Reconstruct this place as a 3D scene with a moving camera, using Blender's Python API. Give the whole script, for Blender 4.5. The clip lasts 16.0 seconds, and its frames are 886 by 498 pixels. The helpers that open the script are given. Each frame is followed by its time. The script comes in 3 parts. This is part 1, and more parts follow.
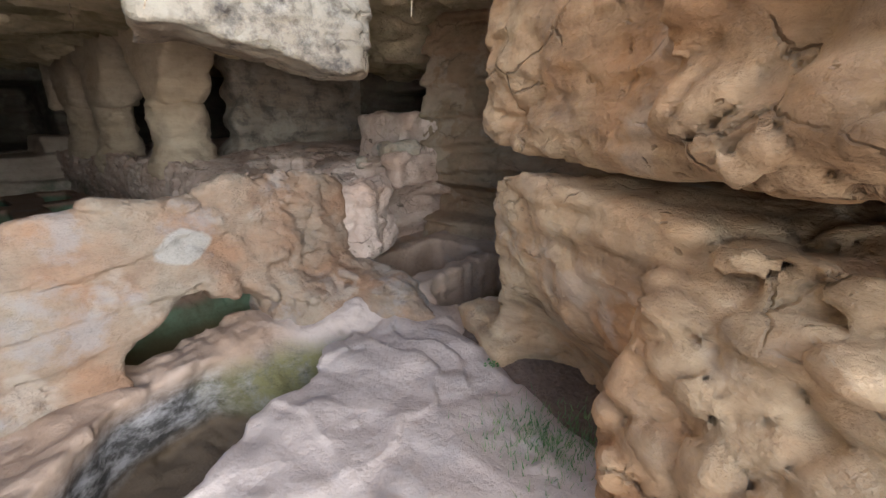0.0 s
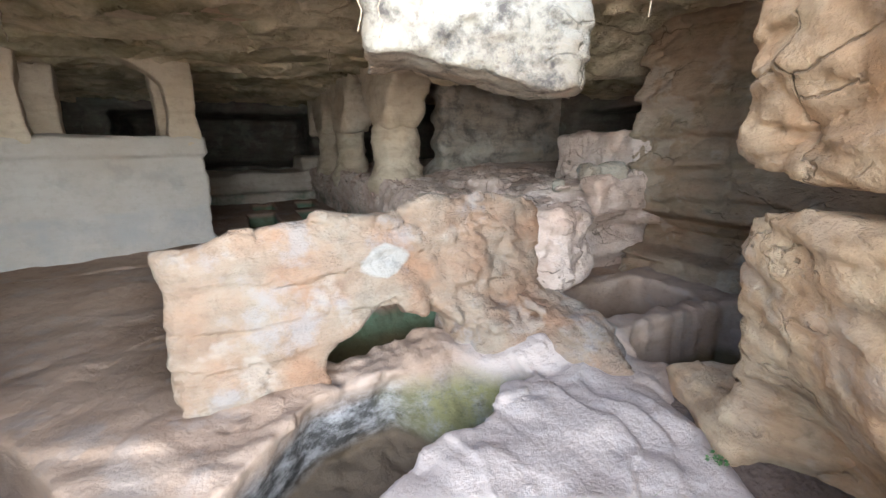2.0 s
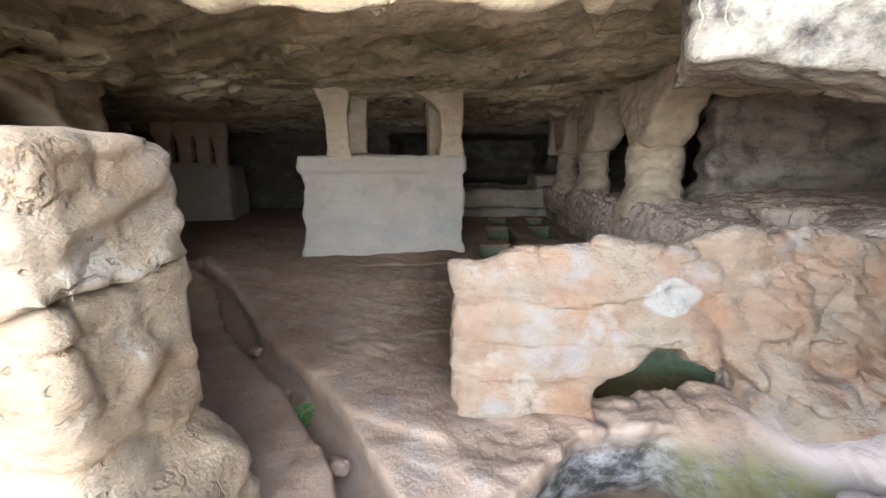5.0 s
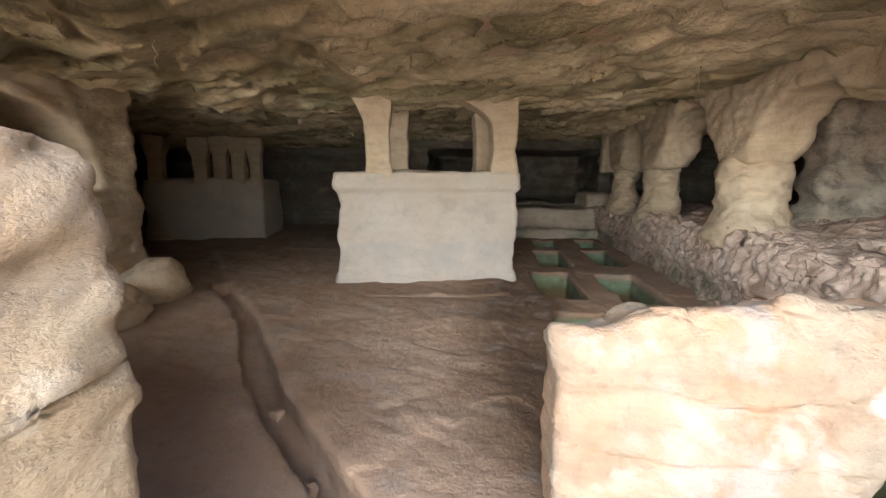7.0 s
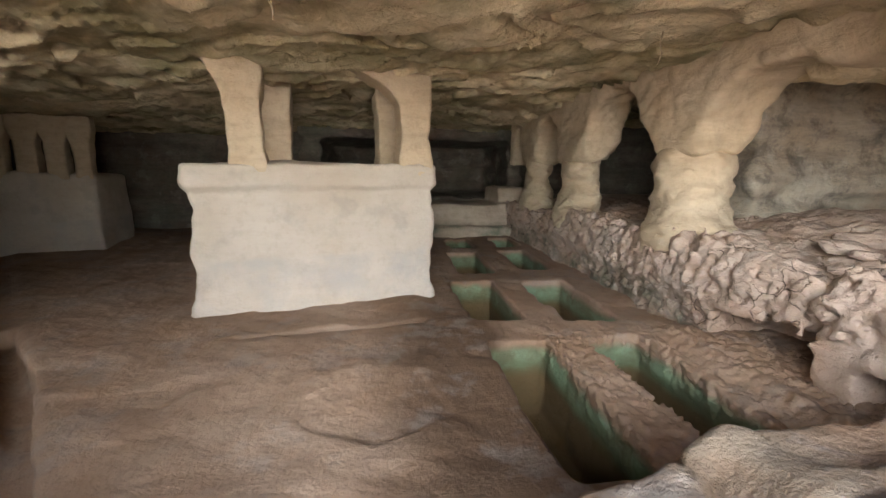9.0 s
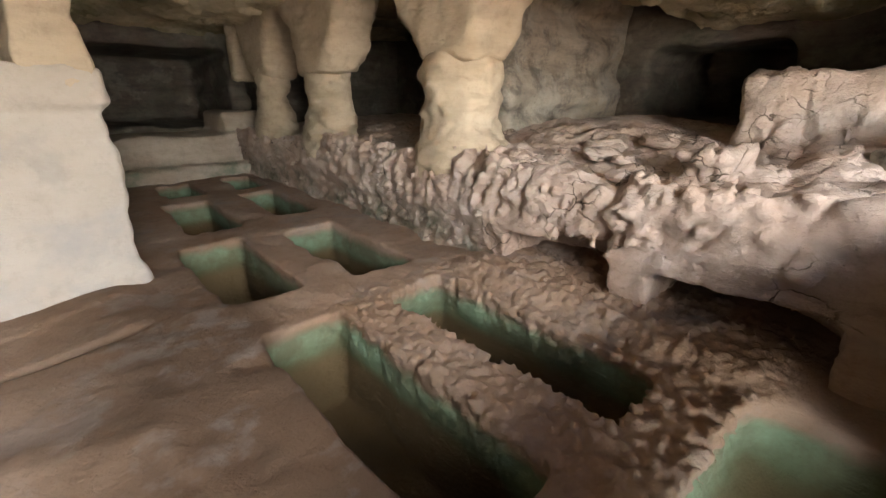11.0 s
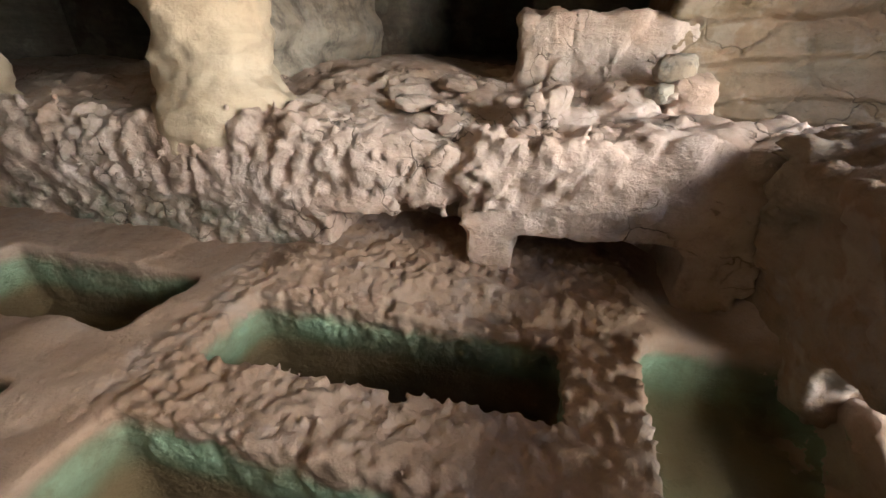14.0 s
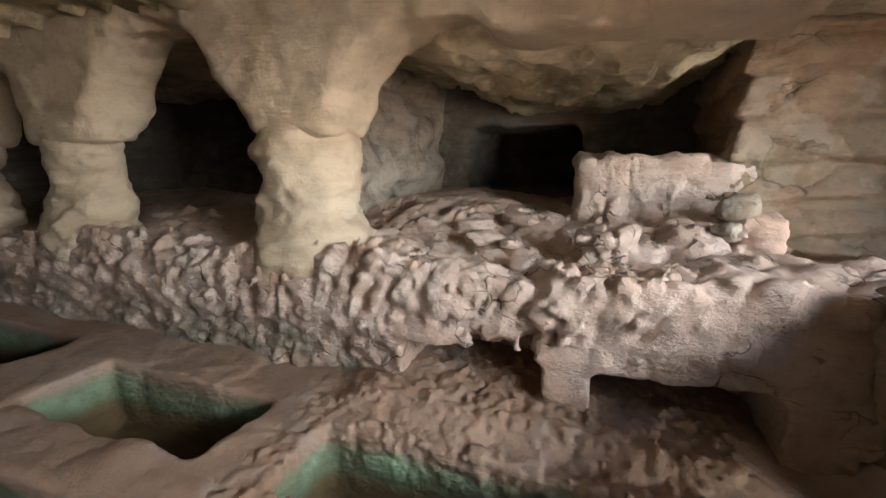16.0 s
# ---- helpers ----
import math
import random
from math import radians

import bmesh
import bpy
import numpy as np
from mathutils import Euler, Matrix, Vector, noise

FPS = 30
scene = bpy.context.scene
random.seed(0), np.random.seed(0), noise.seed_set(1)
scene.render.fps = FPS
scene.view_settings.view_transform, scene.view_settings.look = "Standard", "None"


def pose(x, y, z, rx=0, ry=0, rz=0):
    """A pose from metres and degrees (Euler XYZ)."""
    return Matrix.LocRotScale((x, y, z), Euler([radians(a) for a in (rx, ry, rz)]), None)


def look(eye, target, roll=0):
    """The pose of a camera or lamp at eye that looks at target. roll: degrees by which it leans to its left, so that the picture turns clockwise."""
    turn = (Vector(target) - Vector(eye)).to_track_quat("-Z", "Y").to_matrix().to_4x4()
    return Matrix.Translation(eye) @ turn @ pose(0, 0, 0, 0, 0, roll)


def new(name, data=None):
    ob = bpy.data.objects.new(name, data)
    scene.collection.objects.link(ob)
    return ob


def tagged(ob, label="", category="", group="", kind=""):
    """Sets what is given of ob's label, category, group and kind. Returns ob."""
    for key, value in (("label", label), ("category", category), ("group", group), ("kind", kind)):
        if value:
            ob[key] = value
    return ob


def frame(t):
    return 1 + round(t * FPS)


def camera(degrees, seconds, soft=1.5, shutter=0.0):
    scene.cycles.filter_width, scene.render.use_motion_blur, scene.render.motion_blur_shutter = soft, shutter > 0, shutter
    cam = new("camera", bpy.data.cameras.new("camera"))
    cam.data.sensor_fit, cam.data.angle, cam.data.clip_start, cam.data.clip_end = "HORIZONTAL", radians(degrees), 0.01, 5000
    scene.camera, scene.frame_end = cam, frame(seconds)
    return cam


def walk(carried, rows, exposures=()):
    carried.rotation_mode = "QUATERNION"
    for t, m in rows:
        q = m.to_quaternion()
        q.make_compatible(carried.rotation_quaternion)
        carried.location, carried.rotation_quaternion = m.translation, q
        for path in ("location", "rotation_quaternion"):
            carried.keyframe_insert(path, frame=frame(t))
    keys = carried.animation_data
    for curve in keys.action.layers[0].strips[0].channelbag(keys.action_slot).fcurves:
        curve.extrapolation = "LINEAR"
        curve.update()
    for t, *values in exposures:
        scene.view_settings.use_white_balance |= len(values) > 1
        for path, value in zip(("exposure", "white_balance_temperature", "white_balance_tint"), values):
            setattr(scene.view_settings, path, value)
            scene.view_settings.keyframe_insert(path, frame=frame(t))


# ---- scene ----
cam = camera(93.2, 16.0)
METRES, EYE, TILT, LEAN, TURN = 5.6, 1.6, -17.0, 0.0, -51.54
ROWS = [
    (0.0, 0.0, 0.0, 0.0, 0.0, 0.0, 0.0),
    (0.5, -0.0175, 0.0118, 0.003, 7.72, 0.76, -2.38),
    (1.0, -0.0251, 0.0358, 0.0117, 13.94, 1.06, -4.05),
    (1.5, -0.0242, 0.0501, 0.0144, 19.45, 1.18, -5.34),
    (2.0, -0.0278, 0.047, 0.0133, 24.11, 1.33, -6.45),
    (2.5, -0.0338, 0.043, 0.013, 28.55, 1.45, -7.61),
    (3.0, -0.0417, 0.0375, 0.0121, 33.18, 1.37, -8.95),
    (3.5, -0.0523, 0.0283, 0.0099, 39.0, 0.87, -10.56),
    (4.0, -0.0608, 0.0166, 0.0076, 44.5, 0.07, -12.03),
    (4.5, -0.0778, 0.0111, 0.0053, 49.22, -0.84, -13.0),
    (5.0, -0.1046, 0.0119, 0.006, 52.47, -1.32, -13.47),
    (7.5, -0.3098, 0.0738, 0.0302, 56.69, 0.01, -14.55),
    (8.0, -0.3592, 0.0987, 0.0425, 54.87, 0.36, -14.27),
    (10.5, -0.5766, 0.3045, 0.0838, 17.64, 0.13, -4.96),
    (11.0, -0.5943, 0.3402, 0.088, 9.58, -3.21, -2.5),
    (11.5, -0.6086, 0.3854, 0.0954, 1.18, -9.2, -0.41),
    (12.0, -0.6211, 0.4128, 0.0931, -7.07, -14.81, 1.42),
    (12.5, -0.6468, 0.4298, 0.0984, -14.39, -18.44, 3.12),
    (13.0, -0.6627, 0.4383, 0.104, -19.96, -18.68, 4.4),
    (13.5, -0.6703, 0.4598, 0.1161, -22.47, -15.94, 5.52),
    (14.0, -0.6748, 0.4756, 0.1286, -23.03, -11.65, 6.36),
    (14.5, -0.689, 0.4838, 0.1384, -23.19, -7.48, 6.75),
    (15.0, -0.7014, 0.4857, 0.1479, -22.58, -2.69, 6.79),
    (15.5, -0.7047, 0.4825, 0.153, -20.8, 1.29, 6.36),
    (16.0, -0.7107, 0.4783, 0.1551, -17.28, 4.37, 5.31),
]
walk(cam, [(t, pose(0, 0, EYE, 0, 0, TURN) @ pose(0, 0, 0, TILT, LEAN, 0) @ pose(METRES * x, METRES * y, METRES * z, 90 + pitch, roll, yaw)) for t, x, y, z, yaw, pitch, roll in ROWS],
     [(0.0, 1.8, 6600, 10), (0.7, 2.1, 6000, 7), (1.5, 2.45, 6100, 6), (3.5, 2.6, 6000, 6), (5.0, 2.45, 6100, 7), (7.5, 3.25, 7000, 9), (8.0, 3.3, 7000, 9), (10.5, 3.45, 7100, 12),
      (12.0, 3.5, 7400, 11), (13.0, 3.65, 7400, 11), (14.5, 3.62, 7000, 11), (16.0, 3.45, 6700, 10)])

# ---- light: open sky in front of the cave mouth ----
world = bpy.data.worlds.new("sky")
scene.world = world
world.use_nodes = True
sky = world.node_tree.nodes.new("ShaderNodeTexSky")
sky.sky_type = "NISHITA"
sky.sun_disc = False
sky.sun_elevation, sky.sun_rotation = radians(50), radians(-30)
bg = world.node_tree.nodes["Background"]
world.node_tree.links.new(sky.outputs[0], bg.inputs[0])
bg.inputs[1].default_value = 0.15
sun = new("sun", bpy.data.lights.new("sun", "SUN"))
sun.data.energy, sun.data.angle, sun.data.color = 5.0, radians(0.5), (1.0, 0.95, 0.88)
sun.matrix_world = look((-4.2, 7.27, 10), (0, 0, 0))
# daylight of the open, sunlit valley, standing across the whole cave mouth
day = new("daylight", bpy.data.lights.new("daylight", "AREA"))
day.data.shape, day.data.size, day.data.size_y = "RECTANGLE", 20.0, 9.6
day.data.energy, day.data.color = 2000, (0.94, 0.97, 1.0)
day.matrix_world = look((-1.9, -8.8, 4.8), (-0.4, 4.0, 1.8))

# ---- rock shaping: distance fields on a grid, turned into a mesh ----
F = np.float32


def lattice(ix, iy, iz, seed):
    h = (ix * 374761393 + iy * 668265263 + iz * 2147483647 + seed * 974634777) & 0x7FFFFFFF
    h = ((h ^ (h >> 13)) * 1274126177) & 0x7FFFFFFF
    return ((h ^ (h >> 16)) & 0xFFFF).astype(F) / F(65535)


def vnoise(x, y, z, seed=0):
    """Smooth noise from -1 to 1 on a unit lattice."""
    x0, y0, z0 = (np.floor(a).astype(np.int64) for a in (x, y, z))
    fx, fy, fz = ((a - b).astype(F) for a, b in ((x, x0), (y, y0), (z, z0)))
    fx, fy, fz = (a * a * (3 - 2 * a) for a in (fx, fy, fz))
    out = 0
    for dx in (0, 1):
        for dy in (0, 1):
            for dz in (0, 1):
                w = (fx if dx else 1 - fx) * (fy if dy else 1 - fy) * (fz if dz else 1 - fz)
                out = out + w * lattice(x0 + dx, y0 + dy, z0 + dz, seed)
    return out * 2 - 1


def fbm(x, y, z, size, octaves=4, seed=0, gain=0.5):
    total, amp, s = 0, 1.0, 1.0 / size
    for k in range(octaves):
        total = total + amp * vnoise(x * s, y * s, z * s, seed + k)
        amp, s = amp * gain, s * 2.03
    return total


def ridge(x, y, z, size, octaves=3, seed=0):
    total, amp, s = 0, 1.0, 1.0 / size
    for k in range(octaves):
        total = total + amp * (1 - 2 * np.abs(vnoise(x * s, y * s, z * s, seed + k)))
        amp, s = amp * 0.5, s * 2.1
    return total


def cells(x, y, z, size, seed=0):
    """Distance to the nearest and second nearest of scattered points."""
    x, y, z = x / size, y / size, z / size
    x0, y0, z0 = (np.floor(a).astype(np.int64) for a in (x, y, z))
    d1 = np.full(x.shape, 9, F)
    d2 = np.full(x.shape, 9, F)
    for dx in (-1, 0, 1):
        for dy in (-1, 0, 1):
            for dz in (-1, 0, 1):
                a, b, c = x0 + dx, y0 + dy, z0 + dz
                d = ((a + lattice(a, b, c, seed) - x) ** 2 + (b + lattice(a, b, c, seed + 1) - y) ** 2 + (c + lattice(a, b, c, seed + 2) - z) ** 2)
                d2 = np.minimum(d2, np.maximum(d, d1))
                d1 = np.minimum(d1, d)
    return np.sqrt(d1), np.sqrt(d2)


def turn(x, y, cx, cy, degrees):
    c, s = math.cos(radians(degrees)), math.sin(radians(degrees))
    return (x - cx) * c + (y - cy) * s, -(x - cx) * s + (y - cy) * c


def box(x, y, z, lo, hi, r=0.0):
    """Distance to a box with rounded edges."""
    q = [np.abs(a - (l + h) / 2) - ((h - l) / 2 - r) for a, l, h in zip((x, y, z), lo, hi)]
    out = np.sqrt(sum(np.maximum(a, 0) ** 2 for a in q))
    return out + np.minimum(np.maximum(np.maximum(q[0], q[1]), q[2]), 0) - r


def ellipsoid(x, y, z, c, r):
    k = np.sqrt(((x - c[0]) / r[0]) ** 2 + ((y - c[1]) / r[1]) ** 2 + ((z - c[2]) / r[2]) ** 2)
    return (k - 1) * min(r)


def union(*ds, k=0.0):
    out = ds[0]
    for d in ds[1:]:
        if k:
            h = np.clip(0.5 + 0.5 * (d - out) / k, 0, 1)
            out = d + (out - d) * h - k * h * (1 - h)
        else:
            out = np.minimum(out, d)
    return out


def cut(a, b, k=0.0):
    return -union(-a, b, k=k)


def step(a, lo, hi):
    t = np.clip((a - lo) / (hi - lo), 0, 1)
    return t * t * (3 - 2 * t)


def axis(*spans):
    """Grid lines from (start, end, spacing) spans laid end to end."""
    out = [np.arange(a, b - s * 0.25, s) for a, b, s in spans]
    return np.concatenate(out + [[spans[-1][1]]]).astype(F)


def net(ax, ay, az, D):
    """The zero surface of D as points and quads."""
    n = D.shape
    inside = D < 0
    P = np.zeros((n[0] - 1, n[1] - 1, n[2] - 1, 3), F)
    N = np.zeros(P.shape[:3], F)
    grids = (ax, ay, az)
    corners = [(i, j, k) for i in (0, 1) for j in (0, 1) for k in (0, 1)]
    view = lambda A, c: A[c[0]:n[0] - 1 + c[0], c[1]:n[1] - 1 + c[1], c[2]:n[2] - 1 + c[2]]
    count = sum(view(inside, c).astype(np.int8) for c in corners)
    active = np.nonzero((count > 0) & (count < 8))
    ids = np.full(P.shape[:3], -1, np.int64)
    ids[active] = np.arange(len(active[0]))
    val = {c: D[active[0] + c[0], active[1] + c[1], active[2] + c[2]] for c in corners}
    pos = {c: np.stack([g[a + b] for g, a, b in zip(grids, active, c)], 1) for c in corners}
    acc = np.zeros((len(active[0]), 3), F)
    num = np.zeros(len(active[0]), F)
    for c in corners:
        for a in range(3):
            if c[a] == 0:
                e = tuple(1 if i == a else v for i, v in enumerate(c))
                hit = (val[c] < 0) != (val[e] < 0)
                t = np.where(hit, val[c] / np.where(hit, val[c] - val[e], 1), 0)[:, None]
                acc += np.where(hit[:, None], pos[c] + t * (pos[e] - pos[c]), 0)
                num += hit
    verts = acc / num[:, None]
    quads = []
    for a in range(3):
        b, c = (a + 1) % 3, (a + 2) % 3
        lo = [slice(1, n[i] - 1) for i in range(3)]
        hi = [slice(1, n[i] - 1) for i in range(3)]
        lo[a], hi[a] = slice(0, n[a] - 1), slice(1, n[a])
        s0, s1 = inside[tuple(lo)], inside[tuple(hi)]
        e = np.nonzero(s0 != s1)
        flip = s0[e]
        base = [e[0] + (a != 0), e[1] + (a != 1), e[2] + (a != 2)]
        def at(db, dc):
            q = list(base)
            q[b], q[c] = q[b] - db, q[c] - dc
            return ids[tuple(q)]
        q = np.stack([at(1, 1), at(0, 1), at(0, 0), at(1, 0)], 1)
        q[~flip] = q[~flip][:, ::-1]
        quads.append(q)
    return verts, np.concatenate(quads)


def mesh_of(name, verts, quads, material, smooth=True):
    me = bpy.data.meshes.new(name)
    me.vertices.add(len(verts))
    me.vertices.foreach_set("co", verts.astype(F).ravel())
    me.loops.add(quads.size)
    me.loops.foreach_set("vertex_index", quads.astype(np.int32).ravel())
    me.polygons.add(len(quads))
    k = quads.shape[1]
    me.polygons.foreach_set("loop_start", np.arange(0, quads.size, k, dtype=np.int32))
    me.polygons.foreach_set("use_smooth", np.full(len(quads), smooth))
    me.update(calc_edges=True)
    me.materials.append(material)
    return me


def rock(name, shape, relief, grids, material, band=0.2, parent=None):
    """A rock mesh: shape(x, y, z) is its distance field, relief(x, y, z) is added near the surface."""
    ax, ay, az = grids
    X, Y, Z = np.meshgrid(ax, ay, az, indexing="ij", copy=True)
    D = shape(X, Y, Z).astype(F)
    near = np.nonzero(np.abs(D) < band)
    D[near] += relief(X[near], Y[near], Z[near]).astype(F)
    verts, quads = net(ax, ay, az, D)
    ob = new(name, mesh_of(name, verts, quads, material))
    if parent:
        ob.parent = parent
    return ob

# ---- materials ----
def nodes_of(name):
    m = bpy.data.materials.new(name)
    m.use_nodes = True
    nt = m.node_tree
    return m, nt, nt.nodes["Principled BSDF"]


def add(nt, kind, inputs=(), **props):
    n = nt.nodes.new("ShaderNode" + kind)
    for k, v in props.items():
        if k == "operation":
            n.operation = v
        elif k == "blend_type":
            n.blend_type = v
        elif k == "data_type":
            n.data_type = v
        elif k == "feature":
            n.feature = v
    for k, v in inputs:
        if isinstance(v, bpy.types.NodeSocket):
            nt.links.new(v, n.inputs[k])
        else:
            n.inputs[k].default_value = v
    return n


def mix(nt, fac, a, b):
    n = nt.nodes.new("ShaderNodeMix")
    n.data_type = "RGBA"
    for i, v in ((0, fac), (6, a), (7, b)):
        if isinstance(v, bpy.types.NodeSocket):
            nt.links.new(v, n.inputs[i])
        else:
            n.inputs[i].default_value = v if i == 0 else (*v, 1)
    return n.outputs[2]


def noise_fac(nt, co, scale, lo, hi, detail=5, rough=0.6):
    n = add(nt, "TexNoise", [("Vector", co), ("Scale", scale), ("Detail", detail), ("Roughness", rough)])
    r = add(nt, "MapRange", [("Value", n.outputs["Fac"]), ("From Min", lo), ("From Max", hi)])
    return r.outputs["Result"]


def squash(nt, co, s):
    return add(nt, "VectorMath", [(0, co), (1, s)], operation="MULTIPLY").outputs[0]


def math2(nt, op, a, b):
    return add(nt, "Math", [(0, a), (1, b)], operation=op).outputs[0]


def stone(name, pale, warm, dark, bump=0.5, strata=0.3, green=0.0, blotch=1.3, pits=0.0, low_green=None, algae=(0.07, 0.13, 0.085), front_pale=None, browned=None, cracks=0.0, white=0.0, grey=0.0, black=0.0, pit_tone=None, patch=None, crack_scale=1.9):
    """Weathered limestone: blotches of two tones, strata, dark specks, algae, lichen."""
    m, nt, bsdf = nodes_of(name)
    co = add(nt, "NewGeometry").outputs["Position"]
    flat = squash(nt, co, (1, 1, 1.7))
    col = mix(nt, noise_fac(nt, co, blotch, 0.36, 0.64), pale, warm)
    col = mix(nt, math2(nt, "MULTIPLY", noise_fac(nt, squash(nt, co, (1, 1, 5)), 1.6, 0.45, 0.72, 6), strata), col, dark)
    col = mix(nt, math2(nt, "MULTIPLY", noise_fac(nt, co, 9, 0.5, 0.75, 8, 0.7), 0.45), col, dark)
    if front_pale:
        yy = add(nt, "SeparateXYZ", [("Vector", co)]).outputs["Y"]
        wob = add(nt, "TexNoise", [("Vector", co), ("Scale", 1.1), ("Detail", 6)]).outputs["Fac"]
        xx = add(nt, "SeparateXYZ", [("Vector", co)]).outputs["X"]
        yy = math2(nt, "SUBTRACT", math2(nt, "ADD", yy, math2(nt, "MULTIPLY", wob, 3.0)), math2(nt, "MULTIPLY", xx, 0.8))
        r = add(nt, "MapRange", [("Value", yy), ("From Min", front_pale[0]), ("From Max", front_pale[1]), ("To Min", 1.0), ("To Max", 0.0)])
        west = add(nt, "MapRange", [("Value", xx), ("From Min", 2.2), ("From Max", 2.7), ("To Min", front_pale[2]), ("To Max", 0.0)]).outputs["Result"]
        col = mix(nt, math2(nt, "MULTIPLY", r.outputs["Result"], west), col, front_pale[3])
    if browned:
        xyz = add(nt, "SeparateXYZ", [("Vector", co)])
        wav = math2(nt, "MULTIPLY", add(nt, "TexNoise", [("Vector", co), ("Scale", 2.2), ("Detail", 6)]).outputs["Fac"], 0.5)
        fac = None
        for axis_name, spans in (("X", browned[0]), ("Y", browned[1])):
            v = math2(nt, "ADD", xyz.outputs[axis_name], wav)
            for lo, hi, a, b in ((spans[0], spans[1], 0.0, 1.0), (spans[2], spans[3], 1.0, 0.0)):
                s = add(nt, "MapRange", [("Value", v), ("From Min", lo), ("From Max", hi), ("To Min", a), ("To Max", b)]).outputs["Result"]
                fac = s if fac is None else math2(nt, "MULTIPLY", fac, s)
        col = mix(nt, math2(nt, "MULTIPLY", fac, 0.85), col, browned[2])
    if white:
        col = mix(nt, math2(nt, "MULTIPLY", noise_fac(nt, add(nt, "VectorMath", [(0, co), (1, (7, 3, 1))], operation="ADD").outputs[0], 1.9, 0.57, 0.62, 4), white), col, (0.5, 0.46, 0.4))
    if grey:
        col = mix(nt, math2(nt, "MULTIPLY", noise_fac(nt, add(nt, "VectorMath", [(0, co), (1, (2, 9, 4))], operation="ADD").outputs[0], 2.6, 0.54, 0.64, 7), grey), col, (0.27, 0.25, 0.24))
    if black:
        col = mix(nt, math2(nt, "MULTIPLY", noise_fac(nt, add(nt, "VectorMath", [(0, co), (1, (5, 5, 8))], operation="ADD").outputs[0], 2.6, 0.5, 0.62, 9, 0.75), black), col, (0.075, 0.065, 0.06))
    if green:
        col = mix(nt, math2(nt, "MULTIPLY", noise_fac(nt, flat, 0.9, 0.42, 0.66, 6), green), col, algae)
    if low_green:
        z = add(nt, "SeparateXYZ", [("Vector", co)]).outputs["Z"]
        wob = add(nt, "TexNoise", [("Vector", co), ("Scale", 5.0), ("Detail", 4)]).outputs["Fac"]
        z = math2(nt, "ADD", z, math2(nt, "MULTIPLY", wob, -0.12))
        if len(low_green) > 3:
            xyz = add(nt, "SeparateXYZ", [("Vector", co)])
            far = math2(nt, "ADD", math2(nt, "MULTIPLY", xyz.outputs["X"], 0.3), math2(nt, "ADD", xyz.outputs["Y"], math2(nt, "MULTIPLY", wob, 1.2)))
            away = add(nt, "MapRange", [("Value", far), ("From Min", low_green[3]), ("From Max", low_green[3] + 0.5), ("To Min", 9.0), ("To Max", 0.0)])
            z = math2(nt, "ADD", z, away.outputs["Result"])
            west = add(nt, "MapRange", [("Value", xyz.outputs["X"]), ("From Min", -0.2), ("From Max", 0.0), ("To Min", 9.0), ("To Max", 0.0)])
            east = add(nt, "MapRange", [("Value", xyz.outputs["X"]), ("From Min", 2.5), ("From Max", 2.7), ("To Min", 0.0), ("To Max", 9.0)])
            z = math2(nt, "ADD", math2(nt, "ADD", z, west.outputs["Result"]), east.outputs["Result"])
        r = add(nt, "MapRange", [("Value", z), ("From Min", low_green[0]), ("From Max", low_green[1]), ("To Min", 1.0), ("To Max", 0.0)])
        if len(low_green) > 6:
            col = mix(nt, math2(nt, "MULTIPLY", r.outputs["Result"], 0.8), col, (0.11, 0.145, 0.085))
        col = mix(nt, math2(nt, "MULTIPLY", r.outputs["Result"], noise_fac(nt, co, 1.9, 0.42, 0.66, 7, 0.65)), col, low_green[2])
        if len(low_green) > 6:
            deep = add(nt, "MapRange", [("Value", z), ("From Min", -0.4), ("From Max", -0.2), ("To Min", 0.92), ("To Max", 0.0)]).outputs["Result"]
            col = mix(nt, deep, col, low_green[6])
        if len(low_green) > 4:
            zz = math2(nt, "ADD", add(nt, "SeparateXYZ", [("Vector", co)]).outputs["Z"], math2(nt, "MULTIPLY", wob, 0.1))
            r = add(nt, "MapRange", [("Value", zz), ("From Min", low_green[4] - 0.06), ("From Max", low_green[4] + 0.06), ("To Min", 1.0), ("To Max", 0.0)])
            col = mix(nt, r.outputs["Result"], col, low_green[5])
    if pit_tone:
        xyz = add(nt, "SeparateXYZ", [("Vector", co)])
        low = add(nt, "MapRange", [("Value", xyz.outputs["Z"]), ("From Min", pit_tone[0]), ("From Max", pit_tone[1]), ("To Min", 1.0), ("To Max", 0.0)]).outputs["Result"]
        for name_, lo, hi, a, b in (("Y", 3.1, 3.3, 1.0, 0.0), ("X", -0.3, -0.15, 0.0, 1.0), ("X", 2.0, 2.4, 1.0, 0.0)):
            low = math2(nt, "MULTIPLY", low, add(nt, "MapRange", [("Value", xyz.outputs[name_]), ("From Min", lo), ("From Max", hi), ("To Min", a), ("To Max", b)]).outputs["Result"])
        low_col = mix(nt, noise_fac(nt, squash(nt, co, (1, 1, 2.0)), 6.0, 0.4, 0.58, 8, 0.7), (0.3, 0.28, 0.27), (0.06, 0.055, 0.05))
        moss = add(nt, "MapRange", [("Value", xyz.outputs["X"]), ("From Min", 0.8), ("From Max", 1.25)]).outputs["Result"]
        low_col = mix(nt, math2(nt, "MULTIPLY", moss, noise_fac(nt, co, 5.0, 0.3, 0.55, 8, 0.7)), low_col, (0.19, 0.17, 0.075))
